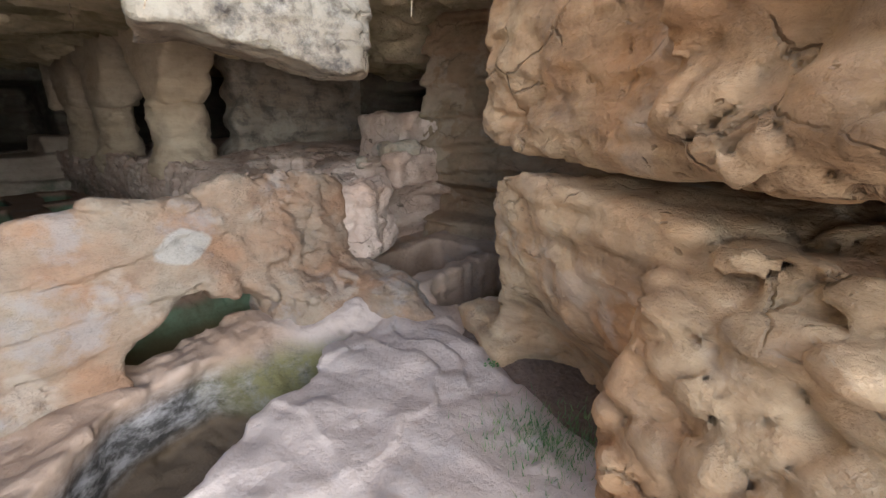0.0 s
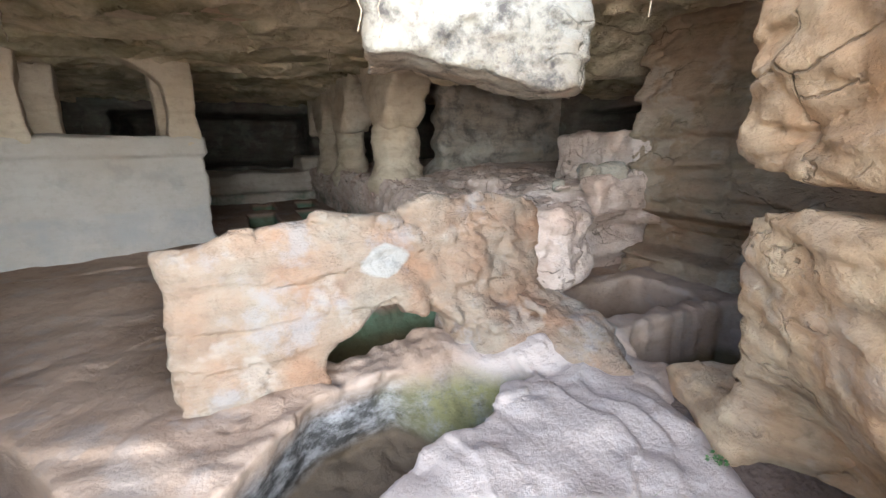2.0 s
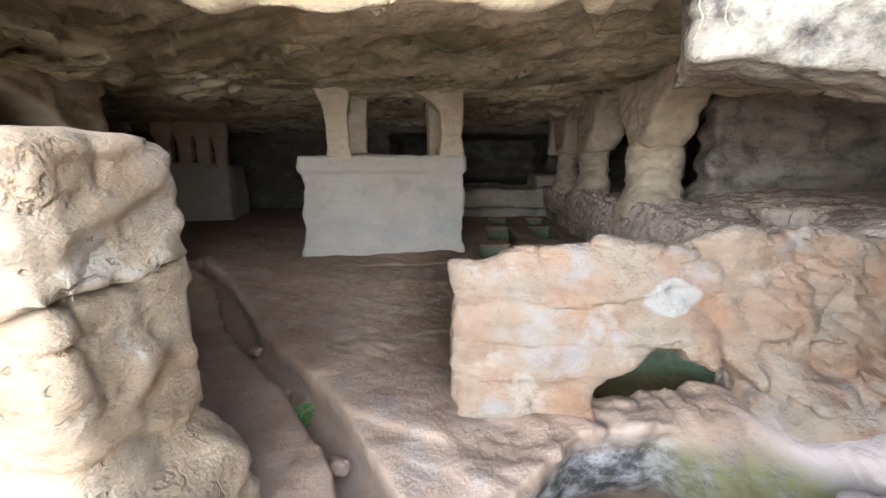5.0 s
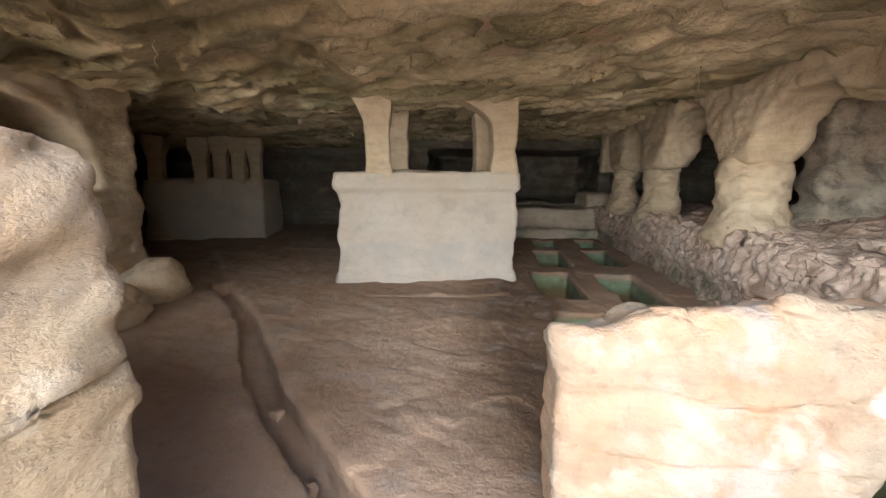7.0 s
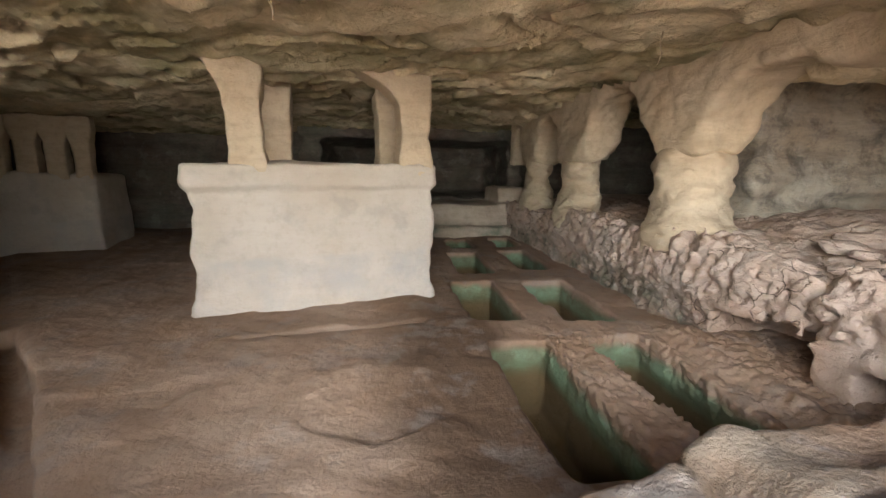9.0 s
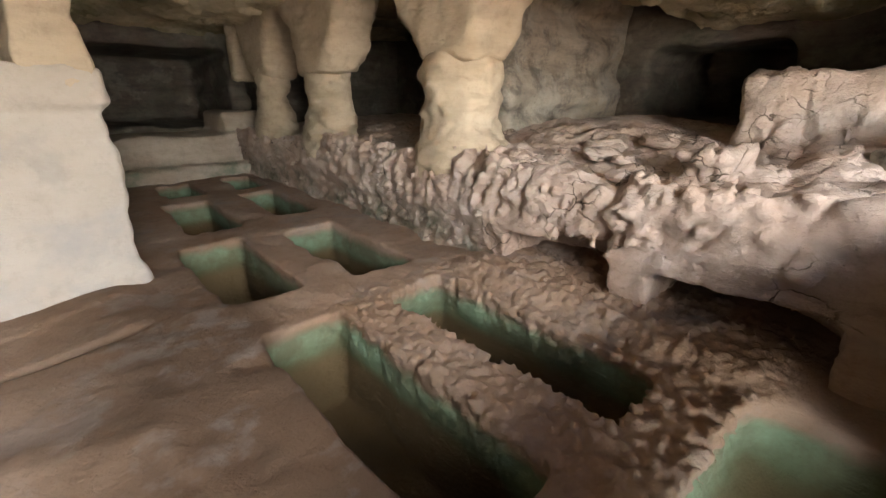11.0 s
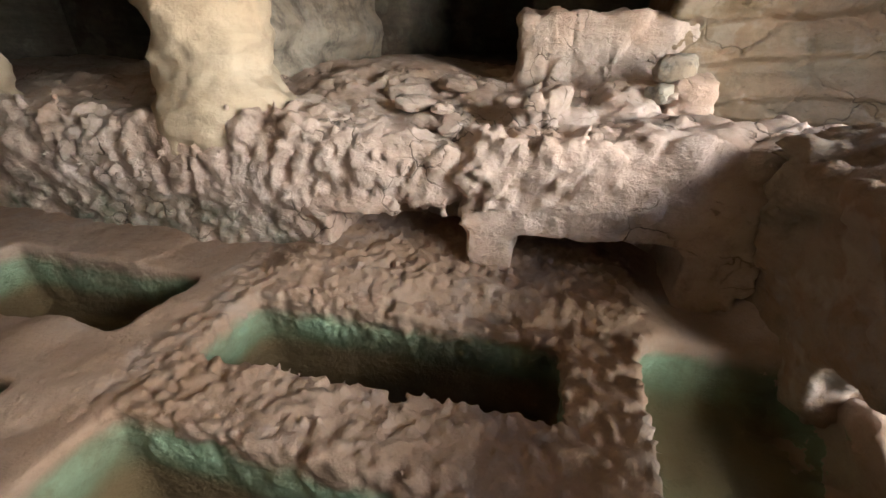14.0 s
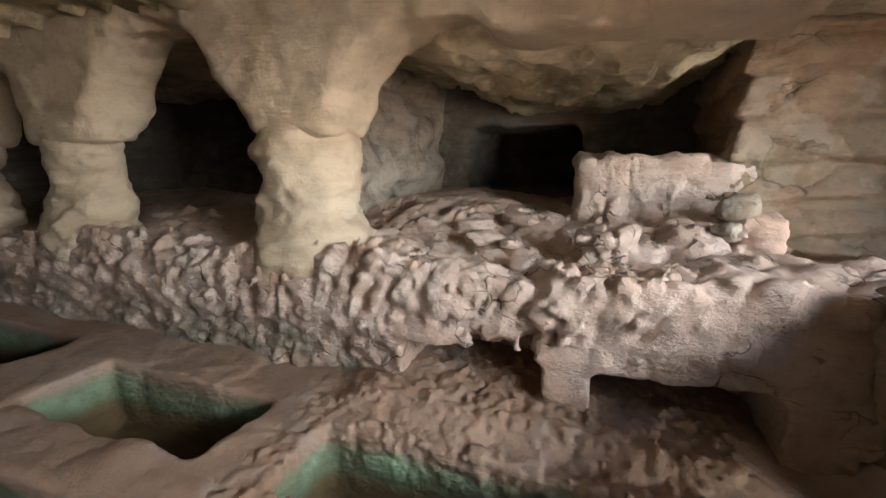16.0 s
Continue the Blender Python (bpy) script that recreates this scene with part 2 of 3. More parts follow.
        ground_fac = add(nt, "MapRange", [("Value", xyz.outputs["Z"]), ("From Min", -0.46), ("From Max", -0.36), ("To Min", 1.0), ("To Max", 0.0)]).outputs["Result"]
        low_col = mix(nt, ground_fac, low_col, (0.14, 0.1, 0.065))
        col = mix(nt, low, col, low_col)
    if patch:
        centre, radii, tone = patch
        off = add(nt, "VectorMath", [(0, co), (1, centre)], operation="SUBTRACT").outputs[0]
        wob3 = add(nt, "TexNoise", [("Vector", co), ("Scale", 6.0), ("Detail", 5)]).outputs["Fac"]
        far = add(nt, "VectorMath", [(0, squash(nt, off, tuple(1 / r for r in radii)))], operation="LENGTH").outputs["Value"]
        far = math2(nt, "ADD", far, math2(nt, "MULTIPLY", wob3, 0.9))
        col = mix(nt, add(nt, "MapRange", [("Value", far), ("From Min", 1.35), ("From Max", 1.5), ("To Min", 0.9), ("To Max", 0.0)]).outputs["Result"], col, tone)
    edge = None
    if cracks:
        wob3 = add(nt, "TexNoise", [("Vector", co), ("Scale", 4.0), ("Detail", 5)]).outputs["Color"]
        bent = add(nt, "VectorMath", [(0, squash(nt, co, (1, 1, 1.5))), (1, squash(nt, wob3, (0.35, 0.35, 0.35)))], operation="ADD").outputs[0]
        vor = add(nt, "TexVoronoi", [("Vector", bent), ("Scale", crack_scale)], feature="DISTANCE_TO_EDGE").outputs["Distance"]
        line = add(nt, "MapRange", [("Value", vor), ("From Min", 0.002), ("From Max", 0.024), ("To Min", 1.0), ("To Max", 0.0)]).outputs["Result"]
        edge = math2(nt, "MULTIPLY", line, noise_fac(nt, co, 1.7, 0.5, 0.6, 3))
        col = mix(nt, math2(nt, "MULTIPLY", edge, cracks), col, (0.07, 0.05, 0.035))
        spots = add(nt, "TexVoronoi", [("Vector", bent), ("Scale", 11.0)]).outputs["Distance"]
        dot = add(nt, "MapRange", [("Value", spots), ("From Min", 0.1), ("From Max", 0.2), ("To Min", 1.0), ("To Max", 0.0)]).outputs["Result"]
        dot = math2(nt, "MULTIPLY", dot, noise_fac(nt, co, 2.3, 0.56, 0.64, 3))
        edge = math2(nt, "MAXIMUM", edge, dot)
        col = mix(nt, math2(nt, "MULTIPLY", dot, cracks * 0.7), col, (0.09, 0.065, 0.045))
    nt.links.new(col, bsdf.inputs["Base Color"])
    bsdf.inputs["Roughness"].default_value = 0.92
    bsdf.inputs["Specular IOR Level"].default_value = 0.25
    h1 = add(nt, "TexNoise", [("Vector", flat), ("Scale", 7.0), ("Detail", 9), ("Roughness", 0.66)]).outputs["Fac"]
    h2 = add(nt, "TexNoise", [("Vector", co), ("Scale", 46.0), ("Detail", 5), ("Roughness", 0.6)]).outputs["Fac"]
    h = math2(nt, "ADD", h1, math2(nt, "MULTIPLY", h2, 0.17))
    if edge:
        h = math2(nt, "SUBTRACT", h, math2(nt, "MULTIPLY", edge, 0.5))
    if pits:
        v = add(nt, "TexVoronoi", [("Vector", co), ("Scale", 26.0)]).outputs["Distance"]
        h = math2(nt, "ADD", h, math2(nt, "MULTIPLY", v, pits))
    b = add(nt, "Bump", [("Height", h), ("Strength", bump), ("Distance", 0.06)])
    nt.links.new(b.outputs["Normal"], bsdf.inputs["Normal"])
    return m


CREAM, PEACH, UMBER = (0.58, 0.49, 0.37), (0.52, 0.36, 0.24), (0.24, 0.16, 0.105)
M_block = stone("pale_peach_limestone", (0.28, 0.225, 0.17), (0.275, 0.16, 0.098), (0.11, 0.07, 0.048), 0.9, 0.4, white=0.25, grey=0.6, blotch=1.9, patch=((1.03, 3.05, 0.78), (0.19, 0.4, 0.11), (0.34, 0.315, 0.28)))
M_hang = stone("lichen_stained_limestone", (0.37, 0.335, 0.275), (0.31, 0.24, 0.175), (0.13, 0.1, 0.075), 0.8, 0.15, white=0.5, black=0.9, cracks=0.3)
M_right = stone("orange_limestone", (0.49, 0.37, 0.24), (0.42, 0.235, 0.12), (0.13, 0.075, 0.04), 0.9, 0.7, white=0.25, grey=0.15, cracks=0.4)
M_left = stone("cream_limestone", (0.31, 0.26, 0.195), (0.3, 0.205, 0.125), (0.15, 0.1, 0.065), 0.8, 0.5, white=0.4, grey=0.2, cracks=0.5)
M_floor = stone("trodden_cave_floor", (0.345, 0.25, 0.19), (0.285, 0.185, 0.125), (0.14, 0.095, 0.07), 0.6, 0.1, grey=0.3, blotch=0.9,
                low_green=(-0.15, -0.07, (0.22, 0.33, 0.22), 3.9, -0.25, (0.14, 0.098, 0.05), (0.09, 0.092, 0.043)), pit_tone=(-0.16, -0.02), browned=((-0.85, -0.2, 0.5, 0.75), (3.0, 3.7, 7.2, 9.5), (0.085, 0.05, 0.03)), front_pale=(2.9, 3.8, 0.85, (0.43, 0.355, 0.315)))
M_soil = stone("dark_damp_soil", (0.15, 0.105, 0.08), (0.11, 0.075, 0.055), (0.05, 0.035, 0.028), 0.9, 0.0, pits=0.3)
M_ceiling = stone("smoke_stained_ceiling", (0.74, 0.63, 0.45), (0.62, 0.5, 0.33), (0.22, 0.175, 0.11), 1.0, 0.3, green=0.75, blotch=1.4, algae=(0.12, 0.12, 0.055))
M_tomb = stone("whitewashed_tomb_stone", (0.52, 0.47, 0.41), (0.47, 0.405, 0.335), (0.36, 0.3, 0.25), 0.45, 0.2, grey=0.25, blotch=1.0, low_green=(0.55, 0.62, (0.42, 0.39, 0.36)))
M_wall = stone("pitted_wall_stone", (0.55, 0.45, 0.385), (0.46, 0.325, 0.25), (0.2, 0.13, 0.085), 0.8, 0.25, pits=0.1, low_green=(0.26, 0.42, (0.13, 0.14, 0.1), 7.0), cracks=0.8, crack_scale=3.4)
M_pillar = stone("hewn_pillar_stone", (0.56, 0.46, 0.34), (0.5, 0.39, 0.27), (0.26, 0.19, 0.13), 0.5, 0.35)
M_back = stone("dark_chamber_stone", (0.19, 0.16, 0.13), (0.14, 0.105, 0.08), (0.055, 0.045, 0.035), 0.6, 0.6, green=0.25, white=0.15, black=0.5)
M_band = stone("banded_red_stone", (0.3, 0.22, 0.15), (0.25, 0.15, 0.09), (0.1, 0.065, 0.04), 0.7, 0.35, white=0.2, green=0.2, cracks=0.5)
M_cliff = stone("cliff_stone", CREAM, PEACH, UMBER, 0.8, 0.4)
M_back2 = stone("grey_streaked_stone", (0.45, 0.4, 0.33), (0.36, 0.29, 0.22), (0.13, 0.115, 0.1), 0.6, 0.6, white=0.3, black=0.6, grey=0.3)
M_bench = stone("bench_stone", (0.5, 0.42, 0.34), (0.42, 0.33, 0.25), (0.2, 0.16, 0.12), 0.5, 0.3, low_green=(0.2, 0.36, (0.13, 0.18, 0.13)))

# ---- the setting ----
# x runs across the grave rows, y along them into the hill, z = 0 on the hall floor
GRAVES = [  # x0, x1, y0, y1, depth
    (0.15, 0.71, 4.50, 6.40, 0.72), (1.13, 1.67, 4.48, 6.36, 0.64),
    (0.12, 0.72, 6.98, 8.72, 0.75), (1.15, 1.76, 6.86, 8.55, 0.55),
    (0.35, 0.95, 9.30, 11.0, 0.9), (1.42, 1.98, 9.30, 11.1, 0.8),
    (0.52, 1.08, 11.45, 12.7, 0.40), (1.60, 2.12, 11.6, 12.8, 0.40),
]


def floor_shape(x, y, z):
    h = 0.02 + 0.035 * step(x, -0.6, 0.2)
    h = h + 0.045 * step(0.45 * x + y, 2.44, 2.52) * (1 - step(x, -0.5, -0.2)) * step(x + 0.8 * y, 1.15, 1.35)
    h = h - 0.07 * np.exp(-((y - 0.2 * x - 7.2 - 0.03 * np.sin(x * 3)) / 0.035) ** 2) * step(x, -2.4, -2.1) * (1 - step(x, -0.45, -0.3))
    h = h - 0.09 * step(0.91 * (x - 1.85) - 0.41 * (y - 0.73), 0, 0.2) * (1 - step(y, 1.7, 2.0))
    h = h + 0.13 * step(x, 1.7, 2.1) * step(y + 0.25 * x, 2.85, 3.05) * (1 - step(y, 3.4, 3.6))
    h = h + 0.05 * step(x, 1.08, 1.18) * (1 - step(x, 1.95, 2.2)) * step(y, 2.7, 2.95) * (1 - step(y, 3.3, 3.42))
    h = h + 0.10 * step(x, 1.78, 1.95) * step(y, 3.7, 4.2) * (1 - step(y, 6.2, 6.6))
    d = z - h
    for x0, x1, y0, y1, deep in GRAVES:
        d = cut(d, box(x, y, z, (x0, y0, -deep), (x1, y1, 0.6), 0.07), 0.03)
    bank = 2.18 + 0.58 * step(x, -0.2, 0.5) + 0.2 * np.maximum(x - 0.5, 0) - 0.5 * step(x, 0.9, 1.3) * np.clip((0.14 - z) / 0.55, 0, 1) - 0.35 * step(x, 1.45, 1.85)
    pit = np.maximum(np.maximum(1.67 + 0.42 * x + 0.04 * np.sin(x * 9) - y, y - bank), np.maximum(np.maximum(x - 1.82, -0.12 - x), -0.46 - z))
    d = cut(d, pit, 0.02)
    d = cut(d, box(x, y, z, (2.8, 2.62, -0.7), (3.95, 3.25, 0.6), 0.1), 0.05)
    d = cut(d, box(x, y, z, (2.76, 1.6, -1.1), (4.1, 2.35, 0.6), 0.1), 0.05)
    d = cut(d, box(x, y, z, (0.45, 3.28, -0.32), (1.84, 4.12, 0.6), 0.2), 0.04)
    cx, cy = turn(x, y, -0.7, 2.25, 128.5)
    d = cut(d, box(cx, cy + 0.05 * np.sin(cx * 1.7), z, (-1.2, -0.1, -0.2), (6.6, 0.11, 0.5), 0.05), 0.04)
    return d


def floor_relief(x, y, z):
    r = 0.022 * fbm(x, y, z, 0.55, 4, 3) + 0.012 * ridge(x, y + 0.4 * x, z * 2, 0.35, 2, 9)
    rough = step(y, 3.9, 4.1) * step(x, 0.55, 0.75) * (1 - step(y, 6.4, 6.9)) * step(z, -0.3, -0.1)
    a1, a2 = cells(x, y, z, 0.058, 23)
    b1, b2 = cells(x + 0.3 * z, y, z, 0.12, 24)
    r = r - 0.055 * rough * (0.6 - a1) - 0.025 * rough * (0.6 - b1) + 0.015 * rough * fbm(x, y, z, 0.1, 2, 21)
    pit = step(y, 1.9, 2.3) * (1 - step(y, 3.3, 3.6)) * step(x, -0.4, -0.1) * (1 - step(x, 2.0, 2.3))
    r = r + pit * (0.035 * fbm(x, y, z, 0.2, 4, 35) + 0.022 * ridge(x, y, z, 0.26, 3, 36))
    chips = step(fbm(x, y, z * 0, 0.9, 3, 31), 0.15, 0.3)
    slab = (1 - step(y - 0.4 * x, 1.5, 1.8)) * step(x, 0.2, 0.5)
    flake = np.mod(1.6 * fbm(x, y, z * 0, 0.8, 3, 47), 1.0)
    r = r + slab * (0.035 * flake * (1 - step(flake, 0.86, 1.0)) + 0.02 * fbm(x, y, z * 0, 0.25, 3, 48))
    return r + 0.014 * chips * (1 - rough)


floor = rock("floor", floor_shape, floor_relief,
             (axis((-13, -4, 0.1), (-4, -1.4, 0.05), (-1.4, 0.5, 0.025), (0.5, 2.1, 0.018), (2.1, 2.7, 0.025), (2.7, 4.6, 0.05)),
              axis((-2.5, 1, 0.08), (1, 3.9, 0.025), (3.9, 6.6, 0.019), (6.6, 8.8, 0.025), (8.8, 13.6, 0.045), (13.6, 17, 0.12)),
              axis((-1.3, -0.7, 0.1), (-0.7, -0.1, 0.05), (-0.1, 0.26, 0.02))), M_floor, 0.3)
tagged(floor, "trodden reddish rock floor with graves cut into it", "floor", kind="structure")


def ceiling_height(x, y):
    h = 2.68 + 0.1 * step(y, 4.5, 7) - 0.1 * step(-x, 3.5, 6) - 0.35 * step(x, 2.2, 3.0) * (1 - step(y, 6.0, 7.2)) * step(y, 3.6, 4.6)
    h = h - 0.38 * (1 - step(y - 0.1 * x, 2.75, 3.15)) * (1 - step(x, 0.4, 0.55))
    return h


def ceiling_shape(x, y, z):
    d = ceiling_height(x, y) - z
    front = 2.35 + 0.25 * np.sin(x * 0.9) - 0.35 * step(x, 0.9, 1.9) - 1.2 * step(x, 2.4, 2.9) - y
    return np.maximum(np.maximum(d, front), z - 3.35)


def ceiling_relief(x, y, z):
    terr = fbm(x, y * 1.5 + 0.3 * x, z * 0.4, 2.1, 4, 40)
    flake = np.mod(terr * 2.4, 1.0)
    return 0.09 * terr + 0.14 * flake * (1 - step(flake, 0.88, 1.0)) + 0.035 * fbm(x, y * 1.6, z, 0.3, 3, 44)


ceiling = rock("ceiling", ceiling_shape, ceiling_relief,
               (axis((-13, -5, 0.12), (-5, 3.4, 0.05), (3.4, 8.4, 0.12)), axis((0.6, 1.8, 0.1), (1.8, 9, 0.05), (9, 17, 0.12)),
                axis((2.0, 2.9, 0.04), (2.9, 3.5, 0.15))), M_ceiling, 0.35)
tagged(ceiling, "rough smoke-stained and mossy cave ceiling", "ceiling", kind="structure")


def wall_shape(x, y, z):
    top = 1.0 + 0.05 * np.sin(y * 2.1) - 0.12 * step(y, 8, 12) + 0.16 * step(x, 2.7, 4.5)
    lean = 2.2 + 0.10 * step(0.55 - z, 0, 0.3) * step(y, 6.0, 6.6) + 0.07 * step(z, 0.72, 1.0)
    d = np.maximum(np.maximum(lean - x, z - top), np.maximum(3.42 + 0.4 * step(x, 2.95, 3.2) + 0.08 * np.sin(z * 14) - y, y - 13.6))
    lx, ly = turn(x, y, 2.72, 3.32, 25)
    d = union(d, box(lx, ly, z, (-0.36, -0.34, 0.2), (0.42, 0.4, 1.06 - 0.0), 0.16), k=0.1)
    d = cut(d, box(x, y, z, (2.0, 5.14, 0.0), (2.95, 6.12, 0.41), 0.08), 0.02)
    d = cut(d, box(x, y, z, (2.0, 3.86, 0.0), (2.9, 4.84, 0.39), 0.08), 0.02)
    d = union(d, box(x, y, z, (2.75, 4.62, 0.8), (3.3, 5.05, 1.14), 0.04), k=0.03)
    d = union(d, box(x, y, z, (4.3, 3.5, 0.6), (6.4, 5.15, 1.72), 0.08), k=0.08)
    d = union(d, box(x, y, z, (3.55, 3.5, 0.8), (4.4, 3.85, 1.24), 0.06), k=0.04)
    return d


def wall_relief(x, y, z):
    # slanting pick strokes over the upper face
    u, v = y * 0.86 + z * 0.5, z * 0.86 - y * 0.5
    u = u + 0.03 * vnoise(y * 7, z * 7, x, 4)
    d1, d2 = cells(x * 0.8, u, v * 0.42, 0.085, 5)
    e1, e2 = cells(x, u * 0.9, v * 0.7, 0.2, 12)
    low_edge = 0.46 + 0.2 * (1 - step(y, 4.2, 5.4)) - 0.03 * step(y, 6.2, 6.6)
    band = step(z + 0.07 * fbm(y, x, z, 0.4, 3, 2), low_edge - 0.06, low_edge + 0.1) * (0.15 + 0.85 * step(y, 4.0, 4.7)) * (1 - step(x, 2.4, 2.75))
    picks = 0.1 * (d1 - 0.5) + 0.05 * (e1 - 0.5) + 0.035 * fbm(x, y, z, 0.07, 3, 28) + 0.05 * ridge(x, u, v * 0.5, 0.16, 3, 29) - 0.015
    # broken, cracked face towards the cave mouth
    south = 1 - step(y, 5.5, 6.2)
    f1, f2 = cells(x + 0.06 * vnoise(x * 4, y * 4, z * 4, 3), y + 0.3 * z, z, 0.36, 15)
    crack = np.exp(-((f2 - f1) / 0.09) ** 2) * step(vnoise(x * 2.1, y * 2.1, z * 2.1, 16), -0.7, 0.0)
    broken = south * (0.06 * (f1 - 0.5) + 0.024 * crack + 0.02 * ridge(x, y, z * 1.3, 0.3, 3, 37))
    # crumbling foot beyond the niches
    foot = (1 - step(z, 0.34, 0.46)) * step(y, 5.9, 6.3)
    mossy = foot * (0.035 * fbm(x, y, z, 0.09, 3, 27) + 0.05 * (cells(x, y, z, 0.1, 45)[0] - 0.5))
    # flat broken slabs on the ledge
    ledge = step(x, 2.45, 2.7) * step(z, 0.85, 0.95) * (1 - step(x, 4.2, 5.0)) * step(y, 4.0, 4.5)
    g1, g2 = cells(x + 0.08 * vnoise(x * 5, y * 5, z, 8), y, z * 0, 0.3, 25)
    plate = vnoise(x * 3.1, y * 3.1, z * 0, 26)
    slabs = ledge * (0.04 * plate + 0.035 * np.exp(-((g2 - g1) / 0.07) ** 2) + 0.03 * fbm(x, y, z, 0.16, 3, 40) + 0.02 * ridge(x, y, z, 0.3, 3, 39))
    niche = (1 - step(z, 0.4, 0.5)) * (1 - step(y, 6.15, 6.3)) * step(y, 3.6, 3.9)
    base = 0.035 * fbm(x, y, z, 0.6, 4, 7) + 0.024 * fbm(x, y, z, 0.15, 3, 33)
    return (1 - 0.7 * niche) * (base + broken) + band * picks * (0.75 + 0.5 * vnoise(x * 2, y * 2, z * 2, 6)) + mossy + slabs


wall_east = rock("wall_east", wall_shape, wall_relief,
                 (axis((1.95, 2.6, 0.02), (2.6, 3.4, 0.03), (3.4, 6.4, 0.06)), axis((2.5, 8.6, 0.02), (8.6, 13.8, 0.05)), axis((-0.3, 1.3, 0.025), (1.3, 1.9, 0.05))), M_wall, 0.22)
tagged(wall_east, "pick-marked limestone wall with two low burial niches", "wall", kind="structure")


def thick_wall(name, lo, hi, s, material, label, amp=0.08, openings=()):
    def shape(x, y, z):
        d = box(x, y, z, lo, hi, 0.05)
        for a, b, r in openings:
            d = cut(d, box(x, y, z, a, b, r), 0.06)
        return d
    def relief(x, y, z):
        return amp * fbm(x, y, z * 1.8, 0.9, 4, 60) + 0.4 * amp * np.sin(z * 11 + 2 * fbm(x, y, z, 1.2, 2, 6))
    pad = 0.3
    g = [axis((a - pad, b + pad, s)) for a, b in zip(lo, hi)]
    return tagged(rock(name, shape, relief, g, material, 0.3), label, "wall", kind="structure")


thick_wall("wall_chamber_back", (6.4, 2.0, 0.6), (9.4, 14, 3.0), 0.07, M_back, "blotched back wall of the side chamber, toned dark for its gloom",
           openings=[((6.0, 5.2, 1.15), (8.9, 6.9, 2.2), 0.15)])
thick_wall("wall_chamber_side", (3.65, 7.35, 0.6), (6.6, 8.0, 3.0), 0.06, M_back2, "grey streaked partition wall behind the pillar", 0.11)


def banded_relief(x, y, z):
    wob = 0.25 * fbm(x, y, z, 1.2, 3, 64)
    bed = np.mod(z / 0.34 + wob, 1.0)
    a1, a2 = cells(x, y * 1.0, z * 1.5, 0.5, 66)
    return 0.05 * fbm(x, y, z, 0.5, 4, 65) + 0.09 * bed * (1 - step(bed, 0.8, 1.0)) + 0.045 * np.exp(-((a2 - a1) / 0.06) ** 2)


def banded_shape(x, y, z):
    low = 0.35 * step(0.85 - z, 0, 0.15) * step(z, 0.3, 0.4)
    return box(x - low, y, z, (4.25, 0.2, -0.4), (6.4, 3.8, 3.0), 0.05)


banded = rock("wall_banded", banded_shape, banded_relief, (axis((3.9, 5.0, 0.04), (5.0, 6.7, 0.2)), axis((-0.1, 4.1, 0.04)), axis((-0.6, 2.9, 0.03))), M_band, 0.3)
tagged(banded, "reddish banded rock wall in level beds", "wall", kind="structure")
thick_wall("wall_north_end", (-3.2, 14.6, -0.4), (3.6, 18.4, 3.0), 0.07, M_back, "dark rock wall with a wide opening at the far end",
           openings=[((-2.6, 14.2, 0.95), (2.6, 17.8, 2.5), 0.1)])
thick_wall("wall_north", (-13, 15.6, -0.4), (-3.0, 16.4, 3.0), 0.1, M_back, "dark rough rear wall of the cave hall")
thick_wall("wall_south", (-13, 1.6, -0.4), (-3.0, 2.6, 3.0), 0.1, M_left, "unseen rock wall added against side light, with an added light opening",
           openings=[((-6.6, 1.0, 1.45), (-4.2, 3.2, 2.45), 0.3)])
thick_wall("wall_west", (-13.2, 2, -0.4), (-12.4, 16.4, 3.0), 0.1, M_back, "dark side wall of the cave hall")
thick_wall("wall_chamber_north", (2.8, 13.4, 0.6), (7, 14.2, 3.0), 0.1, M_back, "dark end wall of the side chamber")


def end_step_shape(x, y, z):
    d = box(x, y, z, (-0.9, 13.3, -0.3), (2.9, 14.8, 0.86), 0.06)
    d = union(d, box(x, y, z, (2.0, 13.4, 0.5), (2.8, 14.8, 1.25), 0.08), k=0.05)
    d = cut(d, ellipsoid(x, y, z, (-0.1, 13.7, 1.0), (0.75, 0.6, 0.25)), 0.1)
    return union(d, box(x, y, z, (-0.9, 13.0, -0.3), (2.7, 14.0, 0.3), 0.05))


end_step = rock("end_step", end_step_shape, lambda x, y, z: 0.05 * fbm(x, y, z, 0.5, 4, 71),
                (axis((-1.1, 3.1, 0.05)), axis((12.8, 15, 0.05)), axis((-0.3, 1.4, 0.05))), M_bench, 0.25)
tagged(end_step, "pale hewn rock bench at the end of the graves", "rock bench", kind="structure")


# ---- rock masses at the cave mouth ----
def strata_relief(seed, big=0.07, fine=0.03, facet=0.9):
    def relief(x, y, z):
        wob = fbm(x, y, z, 0.8, 3, seed + 40)
        bed = np.mod(z / 0.21 + 0.9 * wob, 1.0)
        f1, f2 = cells(x + 0.12 * vnoise(x * 4, y * 4, z * 4, 1), y, z * 1.3, 0.45, seed)
        crack = np.exp(-((f2 - f1) / 0.03) ** 2) * step(vnoise(x * 1.9, y * 1.9, z * 1.9, seed + 2), -0.1, 0.4)
        return 0.6 * big * fbm(x, y, z * 1.3, 0.7, 3, seed) + facet * big * (f1 - 0.5) + fine * fbm(x, y, z * 1.6, 0.14, 3, seed + 7) + 0.04 * facet * crack + 0.35 * big * bed * (1 - step(bed, 0.85, 1.0)) + 0.35 * big * np.exp(-((bed - 0.92) / 0.05) ** 2)
    return relief


